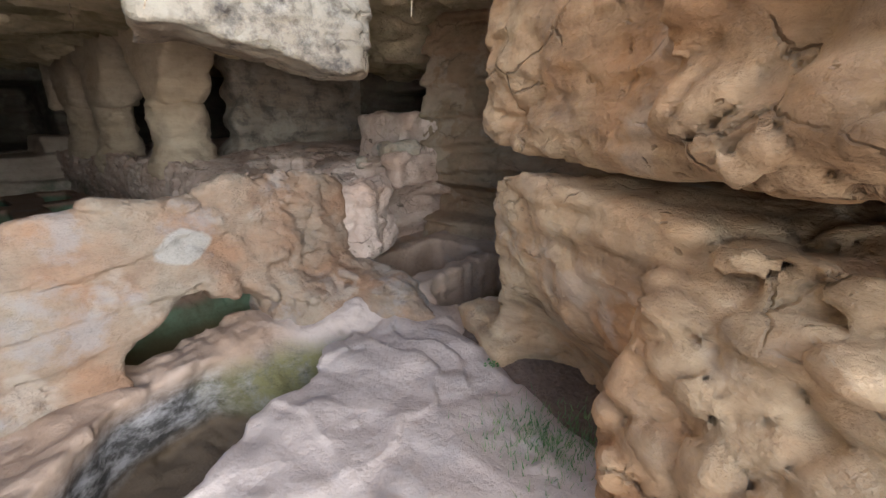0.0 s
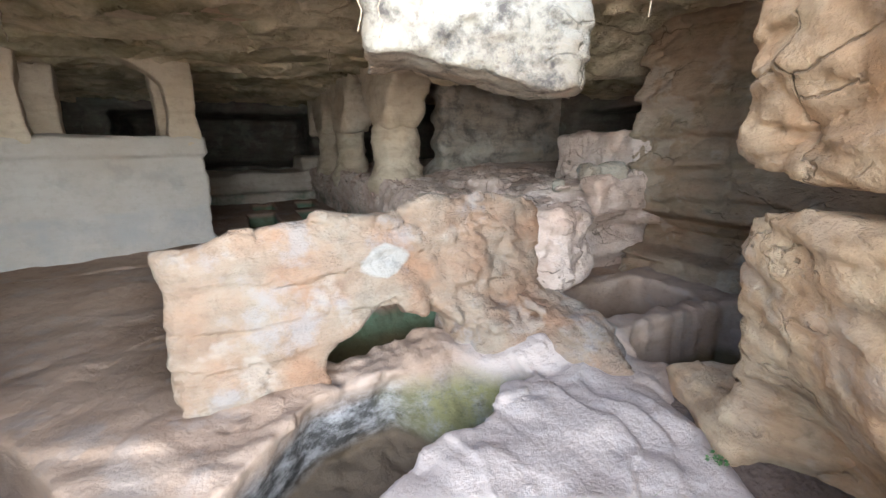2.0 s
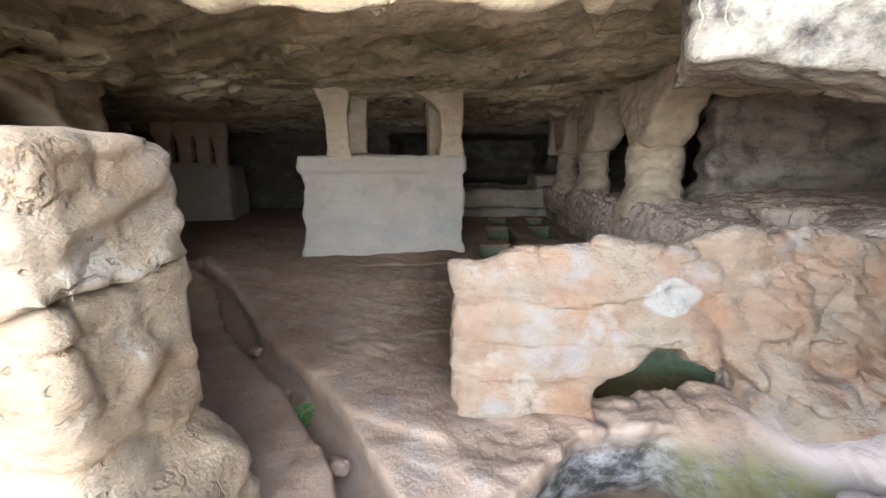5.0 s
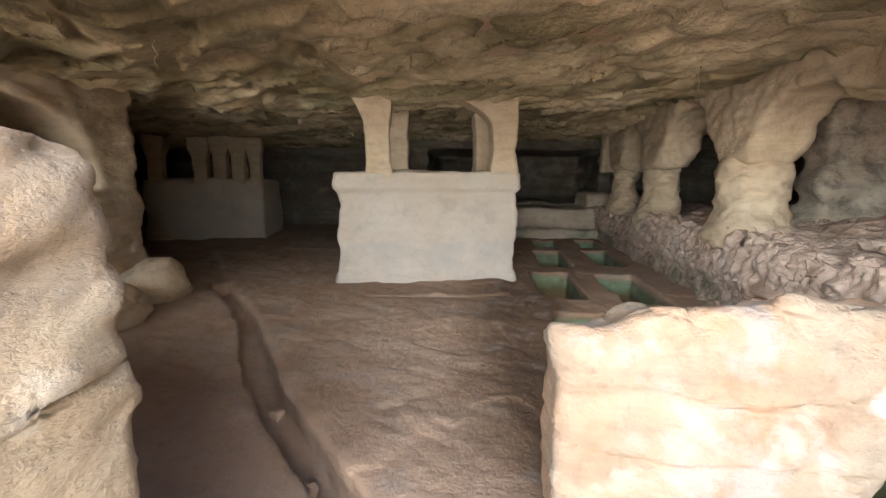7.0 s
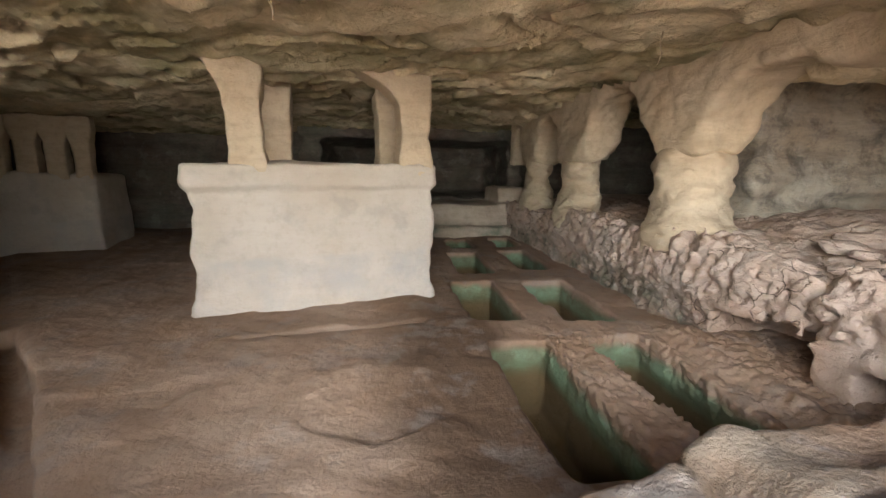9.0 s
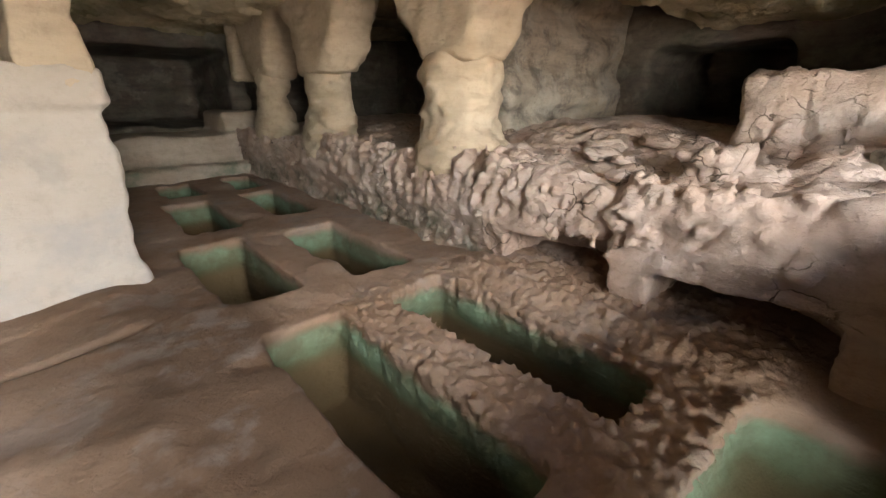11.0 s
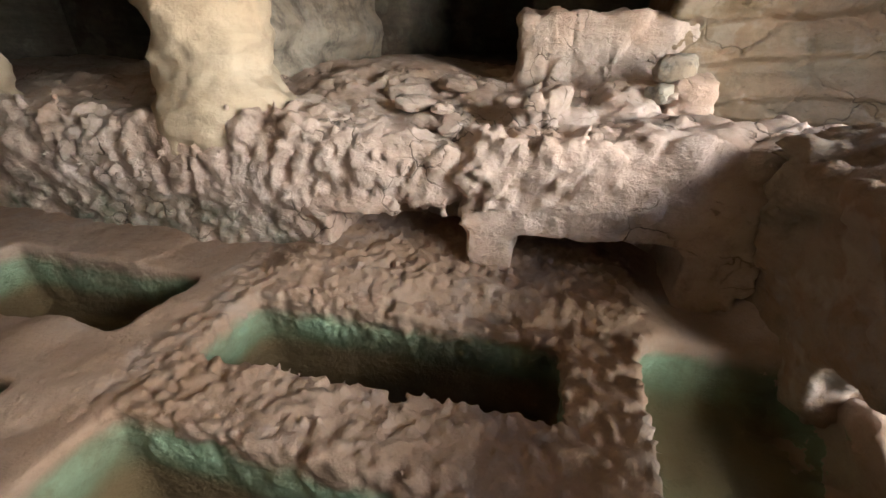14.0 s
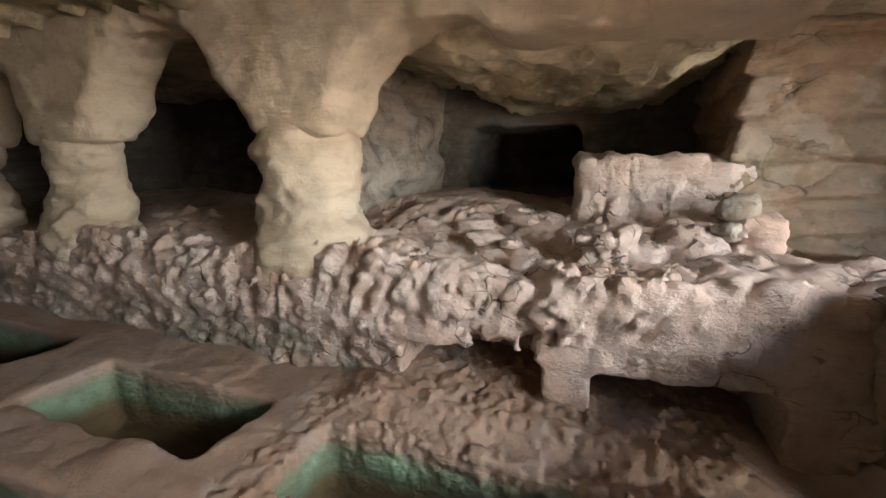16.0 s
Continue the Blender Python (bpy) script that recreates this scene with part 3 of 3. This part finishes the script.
def block_shape(x, y, z):
    top = 0.99 + 0.13 * step(x, -0.22, 0.16) + 0.06 * step(x, 0.5, 0.65) - 0.06 * step(x, 2.0, 2.5) - 0.12 * step(y, 3.15, 3.5)
    lean = 0.18 * (z - 0.1)
    d = box(x, y - lean, z, (-0.37, 2.93, -0.15), (2.5, 3.44, 1.4), 0.13)
    d = -union(-d, top - z, k=0.1)
    d = union(d, ellipsoid(x, y, z, (2.42, 2.78, -0.06), (0.4, 0.72, 0.42)), k=0.22)
    d = union(d, ellipsoid(x, y, z, (1.98, 2.86, 0.0), (0.34, 0.3, 0.3)), k=0.2)
    lip = 0.44 - 0.24 * step(0.98 - x, 0.0, 0.45) - 0.07 * step(x, 1.12, 1.16) - 0.12 * step(x, 1.3, 1.6)
    hole = np.maximum(np.abs(x - 1.07) - 0.52 + 0.12 * step(z, 0.1, 0.4), z - lip)
    return cut(d, np.maximum(hole, -1) * 0.8, 0.05)


def block_relief(x, y, z):
    f1, f2 = cells(x + 0.12 * vnoise(x * 3, y * 3, z * 3, 1), y, z * 1.2, 0.42, 80)
    crack = np.exp(-((f2 - f1) / 0.025) ** 2) * step(vnoise(x * 1.7, y, z * 1.7, 5), -0.1, 0.4)
    knob = step(x, 0.9, 1.5)
    bed = np.mod((z + 0.06 * x) / 0.3 + 0.5 * fbm(x, y, z, 0.7, 3, 83), 1.0)
    facet = 0.06 * (f1 - 0.5) + 0.03 * np.exp(-((bed - 0.9) / 0.035) ** 2) * step(vnoise(x * 2.3, y, z * 2.3, 9), -0.2, 0.3) + 0.02 * bed * (1 - step(bed, 0.85, 1.0))
    k1, k2 = cells(x + 0.1 * vnoise(x * 5, y * 5, z * 5, 2), y, z * 0.7, 0.24, 86)
    return 0.03 * fbm(x, y, z * 1.3, 0.8, 3, 81) + facet + 0.03 * crack + 0.012 * fbm(x, y, z * 1.6, 0.13, 3, 87) + knob * (0.035 * (k1 - 0.5) + 0.04 * ridge(x, y, z * 0.8 + 0.4 * x, 0.3, 3, 88) - 0.02)


block = rock("rock_partition", block_shape, block_relief, (axis((-0.6, 3.0, 0.02)), axis((1.95, 2.7, 0.03), (2.7, 3.9, 0.02)), axis((-0.3, 1.4, 0.02))), M_block, 0.2)
tagged(block, "low peach limestone partition wall with an arched hole", "rock wall")


def hang_shape(x, y, z):
    px, py = turn(x, y, 1.7, 2.95, -22)
    bottom = 2.1 - 0.2 * step(px, -0.5, 0.55)
    d = box(px, py, z, (-0.75, -0.3, 1.7), (0.72, 0.45, 3.2), 0.12)
    return np.maximum(d, bottom - z)


hang = rock("hanging_rock", hang_shape, strata_relief(95, 0.05, 0.018), (axis((0.6, 2.8, 0.025)), axis((2.2, 3.8, 0.025)), axis((1.6, 3.0, 0.025))), M_hang, 0.2)
tagged(hang, "pale lichen-blotched rock hanging from the cave roof", "hanging rock")


def right_top_shape(x, y, z):
    px, py = turn(x, y, 2.4, 1.6, 54)
    d = box(px, py, z, (-2.8, -2.6, 1.36), (0.0, 0.0, 3.4), 0.2)
    d = union(d, box(px, py, z, (-2.8, -1, 1.5), (-1.62, 0.12, 3.4), 0.12), k=0.08)
    return np.maximum(d, 1.36 + 0.14 * step(px, -0.9, 0) - z)


def right_low_shape(x, y, z):
    px, py = turn(x, y, 2.4, 1.6, 54)
    top = 1.33 - 0.14 * step(px, -0.7, 0)
    under_cut = 0.46 * step(0.85 - z, 0, 0.85) * step(-px, 0.0, 0.6)
    d = np.maximum(box(px + 0.05, py + under_cut, z, (-2.8, -2.6, -0.4), (-0.06, -0.06, 1.5), 0.14), z - top)
    toe = box(px, py + 0.12 * z, z, (-0.4, -1, -0.4), (0.48, 0.0, 0.16), 0.1)
    near = box(px, py + 0.1 * (z - 0.6), z, (-2.8, -1, -0.4), (-1.56, 0.14, 1.2), 0.15)
    d = union(d, toe, k=0.2)
    return union(d, near, k=0.06)


def crumbly(seed, line):
    plain = strata_relief(seed, 0.07, 0.022)
    def relief(x, y, z):
        px, py = turn(x, y, 2.4, 1.6, 54)
        a1, a2 = cells(x + 0.5 * z, y, z * 1.1, 0.21, seed + 3)
        near = 1 - step(px, line, line + 0.2)
        seam = np.exp(-((z - 1.345) / 0.06) ** 2) * 0.05
        return plain(x, y, z) + near * (0.11 * (a1 - 0.5) + 0.05 * np.exp(-((a2 - a1) / 0.09) ** 2) + 0.03 * fbm(x, y, z * 1.4, 0.18, 3, seed + 11)) + seam
    return relief


R_GRID = (axis((0.6, 4.9, 0.026)), axis((-1.7, 2.1, 0.026)))
right_top = rock("overhanging_rock", right_top_shape, crumbly(110, -1.75), (*R_GRID, axis((1.2, 3.3, 0.03))), M_right, 0.25)
tagged(right_top, "orange overhanging limestone mass at the cave mouth", "rock")
right_low = rock("rock_pier", right_low_shape, crumbly(120, -1.75), (*R_GRID, axis((-0.35, 1.5, 0.03))), M_right, 0.25)
tagged(right_low, "cracked reddish limestone pier at the cave mouth", "rock")


def left_low_shape(x, y, z):
    seam = 1.25 + 0.14 * (x + 1.4)
    d = np.maximum(box(x, y, z, (-3.2, 1.52, -0.3), (-1.39, 2.14, 1.6), 0.06), z - seam)
    return union(d, box(x, y + 0.25 * z, z, (-3.2, 1.5, -0.3), (-1.18, 2.22, 0.5), 0.12), k=0.2)


def left_top_shape(x, y, z):
    seam = 1.25 + 0.14 * (x + 1.4)
    d = np.maximum(box(x, y, z, (-3.2, 1.48, 0.9), (-1.36, 2.14, 1.72), 0.09), seam - z)
    return union(d, box(x, y, z, (-3.2, 1.5, 1.6), (-2.1, 2.2, 2.9), 0.08), k=0.02)


L_GRID = (axis((-3.5, -0.9, 0.025)), axis((1.1, 2.5, 0.025)))
left_low = rock("rock_pier", left_low_shape, strata_relief(130, 0.055, 0.02, 0.8), (*L_GRID, axis((-0.4, 1.4, 0.025))), M_left, 0.25)
tagged(left_low, "cream limestone pier beside the water channel", "rock")
left_top = rock("boulder", left_top_shape, strata_relief(140, 0.045, 0.02, 0.7), (*L_GRID, axis((0.8, 3.0, 0.025))), M_left, 0.25)
tagged(left_top, "rounded cream boulder resting on the rock pier", "boulder")


# ---- arches and pillars along the side chamber ----
def arcade_wall_shape(x, y, z):
    d = box(x, y, z, (2.33, 3.6, 1.85), (3.0, 13.5, 3.1), 0.1)
    d = cut(d, box(x, y, z, (1.5, 3.0, 0.5), (4, 6.6, 2.36), 0.35), 0.15)
    d = cut(d, box(x, y + 0.6 * (z - 2.1) * step(z, 2.0, 2.3), z, (1.5, 5.8, 0.5), (4, 6.66, 2.52), 0.3), 0.1)
    for y0, y1, zt in ((7.66, 9.34, 2.8), (10.42, 11.7, 2.72), (12.5, 13.2, 2.65)):
        q = np.sqrt(((y - (y0 + y1) / 2) / ((y1 - y0) / 2)) ** 2 + (np.maximum(z - 1.8, 0) / (zt - 1.8)) ** 2)
        d = cut(d, (q - 1) * 0.6, 0.12)
    for cy, long in ((7.13, 1.25), (9.88, 1.5), (12.1, 1.3)):
        grow = 0.385 + 0.95 * step(z, 1.85, 2.9)
        away = np.sqrt(((x - 2.66) / grow) ** 2 + ((y - cy) / (grow * long)) ** 2) - 1
        near = np.abs(y - cy) < 0.75
        d = np.where(near, -union(-d, -away * 0.35, k=0.06), d)
    return d


arches = rock("wall_arches", arcade_wall_shape, lambda x, y, z: 0.05 * fbm(x, y, z, 0.6, 4, 145) + 0.012 * fbm(x, y, z, 0.1, 2, 146),
              (axis((2.1, 3.3, 0.035)), axis((3.9, 10.2, 0.03), (10.2, 13.8, 0.06)), axis((1.7, 3.05, 0.03))), M_pillar, 0.2)
tagged(arches, "rough hewn rock arches springing from the pillars", "arches", kind="structure")


def pillar(name, cx, cy, rx, ry, foot, label, seed):
    def shape(x, y, z):
        wide = 1 + 0.3 * step(1.5 - z, 0, 0.6) - 0.03 * step(z, 1.78, 1.88) + 0.012 * np.sin(z * 9)
        k = np.sqrt(((x - cx) / rx) ** 2 + ((y - cy) / ry) ** 2) - wide
        return np.maximum(np.maximum(k * min(rx, ry), foot - z), z - 2.05) * 0.8
    relief = lambda x, y, z: 0.05 * fbm(x, y, z * 1.6, 0.4, 4, seed) + 0.007 * ridge(x, y, z, 0.2, 2, seed + 3) + 0.004 * np.sin(z * 34 + 3 * fbm(x, y, z, 0.6, 2, seed))
    ob = rock(name, shape, relief, (axis((cx - 0.8, cx + 0.8, 0.025)), axis((cy - 0.8, cy + 0.8, 0.025)), axis((foot - 0.1, 2.1, 0.025))), M_pillar, 0.25)
    return tagged(ob, label, "pillar", "pillars of the side chamber")


pillar("rock_pillar", 2.66, 7.13, 0.37, 0.42, 0.7, "stout pale hewn limestone pillar carrying two arches", 150)
pillar("rock_pillar", 2.62, 9.95, 0.3, 0.41, 0.7, "slender hewn limestone pillar carrying two arches", 160)
pillar("rock_pillar", 2.62, 12.1, 0.28, 0.36, 0.6, "slender hewn limestone pillar carrying two arches", 170)

# ---- canopied tomb ----
def tomb_shape(x, y, z):
    px, py = turn(x, y, -1.6, 7.76, 12.2)
    swell = 0.06 * step(z, 1.42, 1.5) + 0.09 * step(0.25 - z, 0, 0.3) - 0.012 * step(z, 1.1, 1.2)
    d = box(px, py, z, (-1.38, 0.04, -0.2), (1.44, 1.9, 1.74), 0.05) - swell
    return np.maximum(d, z - 1.75)


tomb = tagged(new("canopied_tomb"), "pale rock-cut tomb block with columns under the roof", "tomb")
tomb.location = (-1.6, 8.7, 0)


def under(ob, parent):
    ob.parent = parent
    ob.matrix_parent_inverse = Matrix.Translation(parent.location).inverted()
    return ob


under(rock("tomb_body", tomb_shape, lambda x, y, z: 0.035 * fbm(x, y, z * 2, 0.5, 4, 181) + 0.03 * fbm(x, y * 0.2, z, 1.2, 2, 183),
           (axis((-3.5, 0.5, 0.03)), axis((7.1, 10.4, 0.03)), axis((-0.2, 1.9, 0.03))), M_tomb, 0.2), tomb)


def column(cx, cy, rx, ry, bracket):
    def shape(x, y, z):
        px, py = turn(x, y, cx, cy, 12.2)
        arm = bracket * np.maximum(z - 2.42, 0) ** 2 * 3.2
        g = 1.0 + 0.12 * step(1.95 - z, 0, 0.2) + 0.15 * step(z, 2.3, 2.7)
        q = np.maximum(np.maximum(-px - rx * g - arm, px - rx * g), np.abs(py) - ry * g)
        return np.maximum(q, np.maximum(1.6 - z, z - 2.95))
    return under(rock("column", shape, lambda x, y, z: 0.025 * fbm(x, y, z, 0.3, 3, 191), (axis((cx - 1.1, cx + 0.6, 0.025)), axis((cy - 0.5, cy + 0.5, 0.03)), axis((1.55, 3.0, 0.025))), M_pillar, 0.12), tomb)


column(-0.46, 8.2, 0.19, 0.16, 1.0)
column(-2.37, 7.8, 0.18, 0.16, 0.3)
column(-2.36, 9.15, 0.2, 0.18, 0.0)
column(-0.75, 9.55, 0.2, 0.18, 0.0)


# ---- tomb with a row of small columns ----
gallery = tagged(new("columned_tomb"), "dim rock-cut tomb with a row of small columns", "tomb")
gallery.location = (-8.2, 12.5, 0)
under(rock("tomb_body", lambda x, y, z: box(*turn(x, y, -8.2, 11.8, 14), z, (-1.5, 0, -0.2), (1.5, 2.0, 1.62), 0.06),
           lambda x, y, z: 0.05 * fbm(x, y, z, 0.6, 3, 201), (axis((-10.2, -6.2, 0.07)), axis((11.1, 14.6, 0.07)), axis((-0.2, 1.8, 0.06))), M_tomb, 0.2), gallery)
for q0, q1 in ((-1.4, -1.0), (-0.28, 0.1), (0.23, 0.6), (0.7, 1.05), (1.13, 1.45)):
    q, half = (q0 + q1) / 2, (q1 - q0) / 2
    cx, cy = -8.2 + q * math.cos(radians(14)), 11.97 + q * math.sin(radians(14))
    def gallery_column(x, y, z):
        px, py = turn(x, y, cx, cy, 14)
        return np.maximum(np.maximum(np.abs(px) - half * (0.9 + 0.5 * step(z, 2.15, 2.5)), np.abs(py) - 0.16), np.maximum(1.5 - z, z - 2.75))
    under(rock("column", gallery_column, lambda x, y, z: 0.02 * fbm(x, y, z, 0.3, 2, 211),
               (axis((cx - 0.5, cx + 0.5, 0.035)), axis((cy - 0.4, cy + 0.4, 0.035)), axis((1.45, 2.8, 0.05))), M_pillar, 0.12), gallery)


# ---- arched tomb on the other side of the hall ----
def arcade_shape(x, y, z):
    d = box(x, y, z, (-7.8, 4.0, -0.3), (-5.45, 6.75, 2.9), 0.08)
    d = cut(d, np.maximum(np.maximum(np.sqrt(((y - 5.2) / 0.95) ** 2 + ((z - 1.5) / 1.0) ** 2) - 1, 1.5 - z), -x - 7.2), 0.05)
    d = union(d, box(x, y, z, (-6.2, 4.0, 1.15), (-5.38, 6.75, 1.5), 0.1), k=0.05)
    return d


def boulder(c, r, label, seed):
    ob = rock("boulder", lambda x, y, z: ellipsoid(x, y, z, c, r), strata_relief(seed, 0.08, 0.02),
              tuple(axis((a - q - 0.2, a + q + 0.2, 0.03)) for a, q in zip(c, r)), M_pillar, 0.3)
    return tagged(ob, label, "boulder")


boulder((-5.25, 6.5, 0.12), (0.5, 0.5, 0.45), "rounded brown boulder against the arched tomb", 250)
boulder((-5.0, 5.4, 0.1), (0.5, 0.6, 0.4), "low brown boulder on the hall floor", 255)


arcade = rock("arched_tomb", arcade_shape, strata_relief(220, 0.06, 0.02), (axis((-7.8, -4.2, 0.05)), axis((3.6, 7.4, 0.05)), axis((-0.3, 3.0, 0.05))), M_pillar, 0.25)
tagged(arcade, "weathered rock-cut tomb under an arch", "tomb")

# ---- outside: hill over the cave and the ground in front ----
cliff = rock("cliff", lambda x, y, z: box(x, y, z, (-40, 3.2, 3.2), (40, 40, 9), 0.8), lambda x, y, z: 0.6 * fbm(x, y, z, 5, 4, 230),
             (axis((-42, 42, 0.8)), axis((1, 42, 0.8)), axis((2.5, 10, 0.5))), M_cliff, 2)
tagged(cliff, "limestone hill above the cave", "cliff", kind="structure")
gx = axis((-400, -40, 20), (-40, -14, 2), (-14, 6, 0.5), (6, 40, 2), (40, 400, 20))
gy = axis((-400, -40, 20), (-40, -4, 1.5), (-4, 0, 0.25), (0, 18, 1), (18, 400, 20))
GX, GY = np.meshgrid(gx, gy, indexing="ij")
inside = step(GY, -2.3, -1.3) * (1 - step(GY, 17, 18)) * step(GX, -13.5, -12.8) * (1 - step(GX, 4.4, 5.0))
GZ = -0.1 - 1.9 * inside + 0.12 * fbm(GX, GY, GX * 0, 4.0, 3, 300) * (1 - inside)
n1, n2 = GX.shape
idx = np.arange(n1 * n2).reshape(n1, n2)
quads = np.stack([idx[:-1, :-1].ravel(), idx[1:, :-1].ravel(), idx[1:, 1:].ravel(), idx[:-1, 1:].ravel()], 1)
ground = new("ground", mesh_of("ground", np.stack([GX.ravel(), GY.ravel(), GZ.ravel()], 1), quads, M_cliff))
tagged(ground, "dry stony ground outside the cave", "ground", kind="structure")


# ---- loose stones, plants, roots ----
def part(name, bm, material, parent=None, label=""):
    me = bpy.data.meshes.new(name)
    bm.to_mesh(me)
    bm.free()
    me.materials.append(material)
    ob = new(name, me)
    if parent:
        under(ob, parent)
    if label:
        tagged(ob, label)
    return ob


def stone_lump(x, y, z, sx, sy, sz, material, label, seed, group=""):
    bm = bmesh.new()
    bmesh.ops.create_icosphere(bm, subdivisions=4, radius=1)
    for v in bm.verts:
        p = v.co * 1.4 + Vector((seed * 7.3, 0, 0))
        flat = max(abs(v.co.x), abs(v.co.y), abs(v.co.z))
        k = (0.65 + 0.35 / flat * 0.8) * (1 + 0.2 * noise.noise(p) + 0.08 * noise.noise(p * 3) + 0.03 * noise.noise(p * 9))
        v.co = Vector((v.co.x * sx * k, v.co.y * sy * k, v.co.z * sz * k))
    for f in bm.faces:
        f.smooth = True
    ob = part("stone", bm, material)
    ob.matrix_world = pose(x, y, z, seed * 13 % 20 - 10, seed * 29 % 20 - 10, seed * 77)
    return tagged(ob, label, "stone", group)


PALE = "pale broken limestone chunk lying on the rock ledge"
for k, (x, y, z, s) in enumerate([(3.7, 3.82, 1.26, 0.14), (3.95, 3.72, 1.26, 0.17), (3.4, 3.95, 1.12, 0.1), (3.1, 5.75, 1.06, 0.17), (2.85, 6.1, 1.0, 0.13), (3.5, 5.95, 1.08, 0.2), (3.0, 5.5, 1.04, 0.11), (3.9, 5.6, 1.12, 0.18), (2.62, 5.35, 0.98, 0.09), (3.3, 4.5, 1.04, 0.09)]):
    stone_lump(x, y, z - (0 if k < 3 else 0.04), s * 1.1, s * 0.8, s * (0.75 if k < 3 else 0.4), M_hang if k < 3 else M_wall, PALE, k + 1, "stones on the ledge")
for k, (x, y) in enumerate([(-1.0, 2.62), (-1.63, 3.35), (-2.2, 4.1)]):
    stone_lump(x, y, -0.12, 0.07, 0.05, 0.05, M_floor, "small brown stone lying in the water channel", k + 21, "stones in the channel")

M_leaf, nt, bsdf = nodes_of("green_leaf")
bsdf.inputs["Base Color"].default_value = (0.06, 0.14, 0.035, 1)
nt.links.new(mix(nt, add(nt, "NewGeometry").outputs["Random Per Island"], (0.04, 0.11, 0.03), (0.11, 0.2, 0.06)), bsdf.inputs["Base Color"])
bsdf.inputs["Roughness"].default_value = 0.6
M_root, nt, bsdf = nodes_of("dry_root")
bsdf.inputs["Base Color"].default_value = (0.42, 0.33, 0.22, 1)
nt.links.new(mix(nt, noise_fac(nt, add(nt, "NewGeometry").outputs["Position"], 40, 0.4, 0.6), (0.45, 0.36, 0.25), (0.25, 0.18, 0.12)), bsdf.inputs["Base Color"])


def leaf(bm, base, out, up, size):
    side = out.cross(up).normalized() * size * 0.45
    tip = base + out * size
    mid = base + out * size * 0.5 + up * size * 0.12
    vs = [bm.verts.new(p) for p in (base, mid + side, tip, mid - side)]
    bm.faces.new(vs)


def herb(x, y, z, r, count, label, seed):
    rng = random.Random(seed)
    plant = tagged(new("plant"), label, "plant")
    plant.location = (x, y, z)
    leaves, stems = bmesh.new(), bmesh.new()
    for _ in range(count):
        a, e = rng.uniform(0, 6.28), rng.uniform(0.15, 1.3)
        d = Vector((math.cos(a) * math.cos(e), math.sin(a) * math.cos(e), math.sin(e)))
        tip = Vector((x, y, z)) + d * r * rng.uniform(0.45, 1.0)
        root = Vector((x, y, z - 0.02))
        w = Vector((0.0012, 0, 0))
        stems.faces.new([stems.verts.new(p) for p in (root - w, root + w, tip + w, tip - w)])
        for q in range(4):
            b2 = a + rng.uniform(-2.4, 2.4)
            o = Vector((math.cos(b2), math.sin(b2), rng.uniform(-0.3, 0.5))).normalized()
            leaf(leaves, tip, o, Vector((0, 0, 1)), r * rng.uniform(0.18, 0.32))
    part("leaves", leaves, M_leaf, plant)
    part("stems", stems, M_root, plant)


herb(-1.38, 2.98, -0.12, 0.15, 46, "small leafy green plant growing in the water channel", 3)
herb(-0.72, 2.2, -0.13, 0.11, 30, "small leafy green plant growing in the water channel", 4)
herb(2.12, 1.27, 0.0, 0.07, 14, "tiny green plant in the dark soil by the pier", 5)

bm = bmesh.new()
bmesh.ops.create_grid(bm, x_segments=70, y_segments=90, size=1)
for v in bm.verts:
    v.co.x, v.co.y = 2.15 + v.co.x * 0.75, 1.0 + v.co.y * 0.9
    edge = 0.91 * (v.co.x - 1.9) - 0.41 * (v.co.y - 0.73) + 0.08 * noise.noise(v.co * 2.5)
    v.co.z = -0.04 + 0.045 * min(1, max(-1.5, edge * 5)) + 0.012 * noise.noise(v.co * 9) + 0.008 * noise.noise(v.co * 25)
for f in bm.faces:
    f.smooth = True
tagged(part("soil", bm, M_soil), "dark damp soil heaped along the rock pier", "soil", kind="structure")

rng = random.Random(8)
bm = bmesh.new()
for _ in range(900):
    x, y = rng.gauss(1.72, 0.14), rng.gauss(0.62, 0.2)
    h, a = rng.uniform(0.03, 0.08), rng.uniform(0, 6.28)
    lean = Vector((rng.uniform(-0.03, 0.03), rng.uniform(-0.03, 0.03), h))
    w = Vector((math.cos(a), math.sin(a), 0)) * 0.003
    p = Vector((x, y, 0.03))
    bm.faces.new([bm.verts.new(q) for q in (p - w, p + w, p + lean)])
tagged(part("grass", bm, M_leaf), "sparse low green grass on the soil", "grass", kind="stuff")


def root(points, r, label):
    cu = bpy.data.curves.new("hanging_root", "CURVE")
    cu.dimensions, cu.bevel_depth, cu.bevel_resolution = "3D", r, 2
    sp = cu.splines.new("POLY")
    sp.points.add(len(points) - 1)
    for q, (x, y, z) in zip(sp.points, points):
        q.co = (x, y, z, 1)
    cu.materials.append(M_root)
    return tagged(new("hanging_root", cu), label, "root", "roots hanging from the roof")


for x, y, top, bottom in ((2.1, 1.9, 2.75, 2.2), (-1.35, 5.1, 2.72, 2.42), (0.85, 2.75, 2.5, 2.2), (0.95, 2.7, 2.4, 2.15), (-3.3, 4.6, 2.7, 2.5), (1.4, 6.0, 2.75, 2.5)):
    root([(x + 0.012 * math.sin(k * 1.7 + x), y + 0.01 * math.cos(k * 2.1), top + (bottom - top) * k / 6) for k in range(7)], 0.004, "thin dry root hanging from the cave roof")
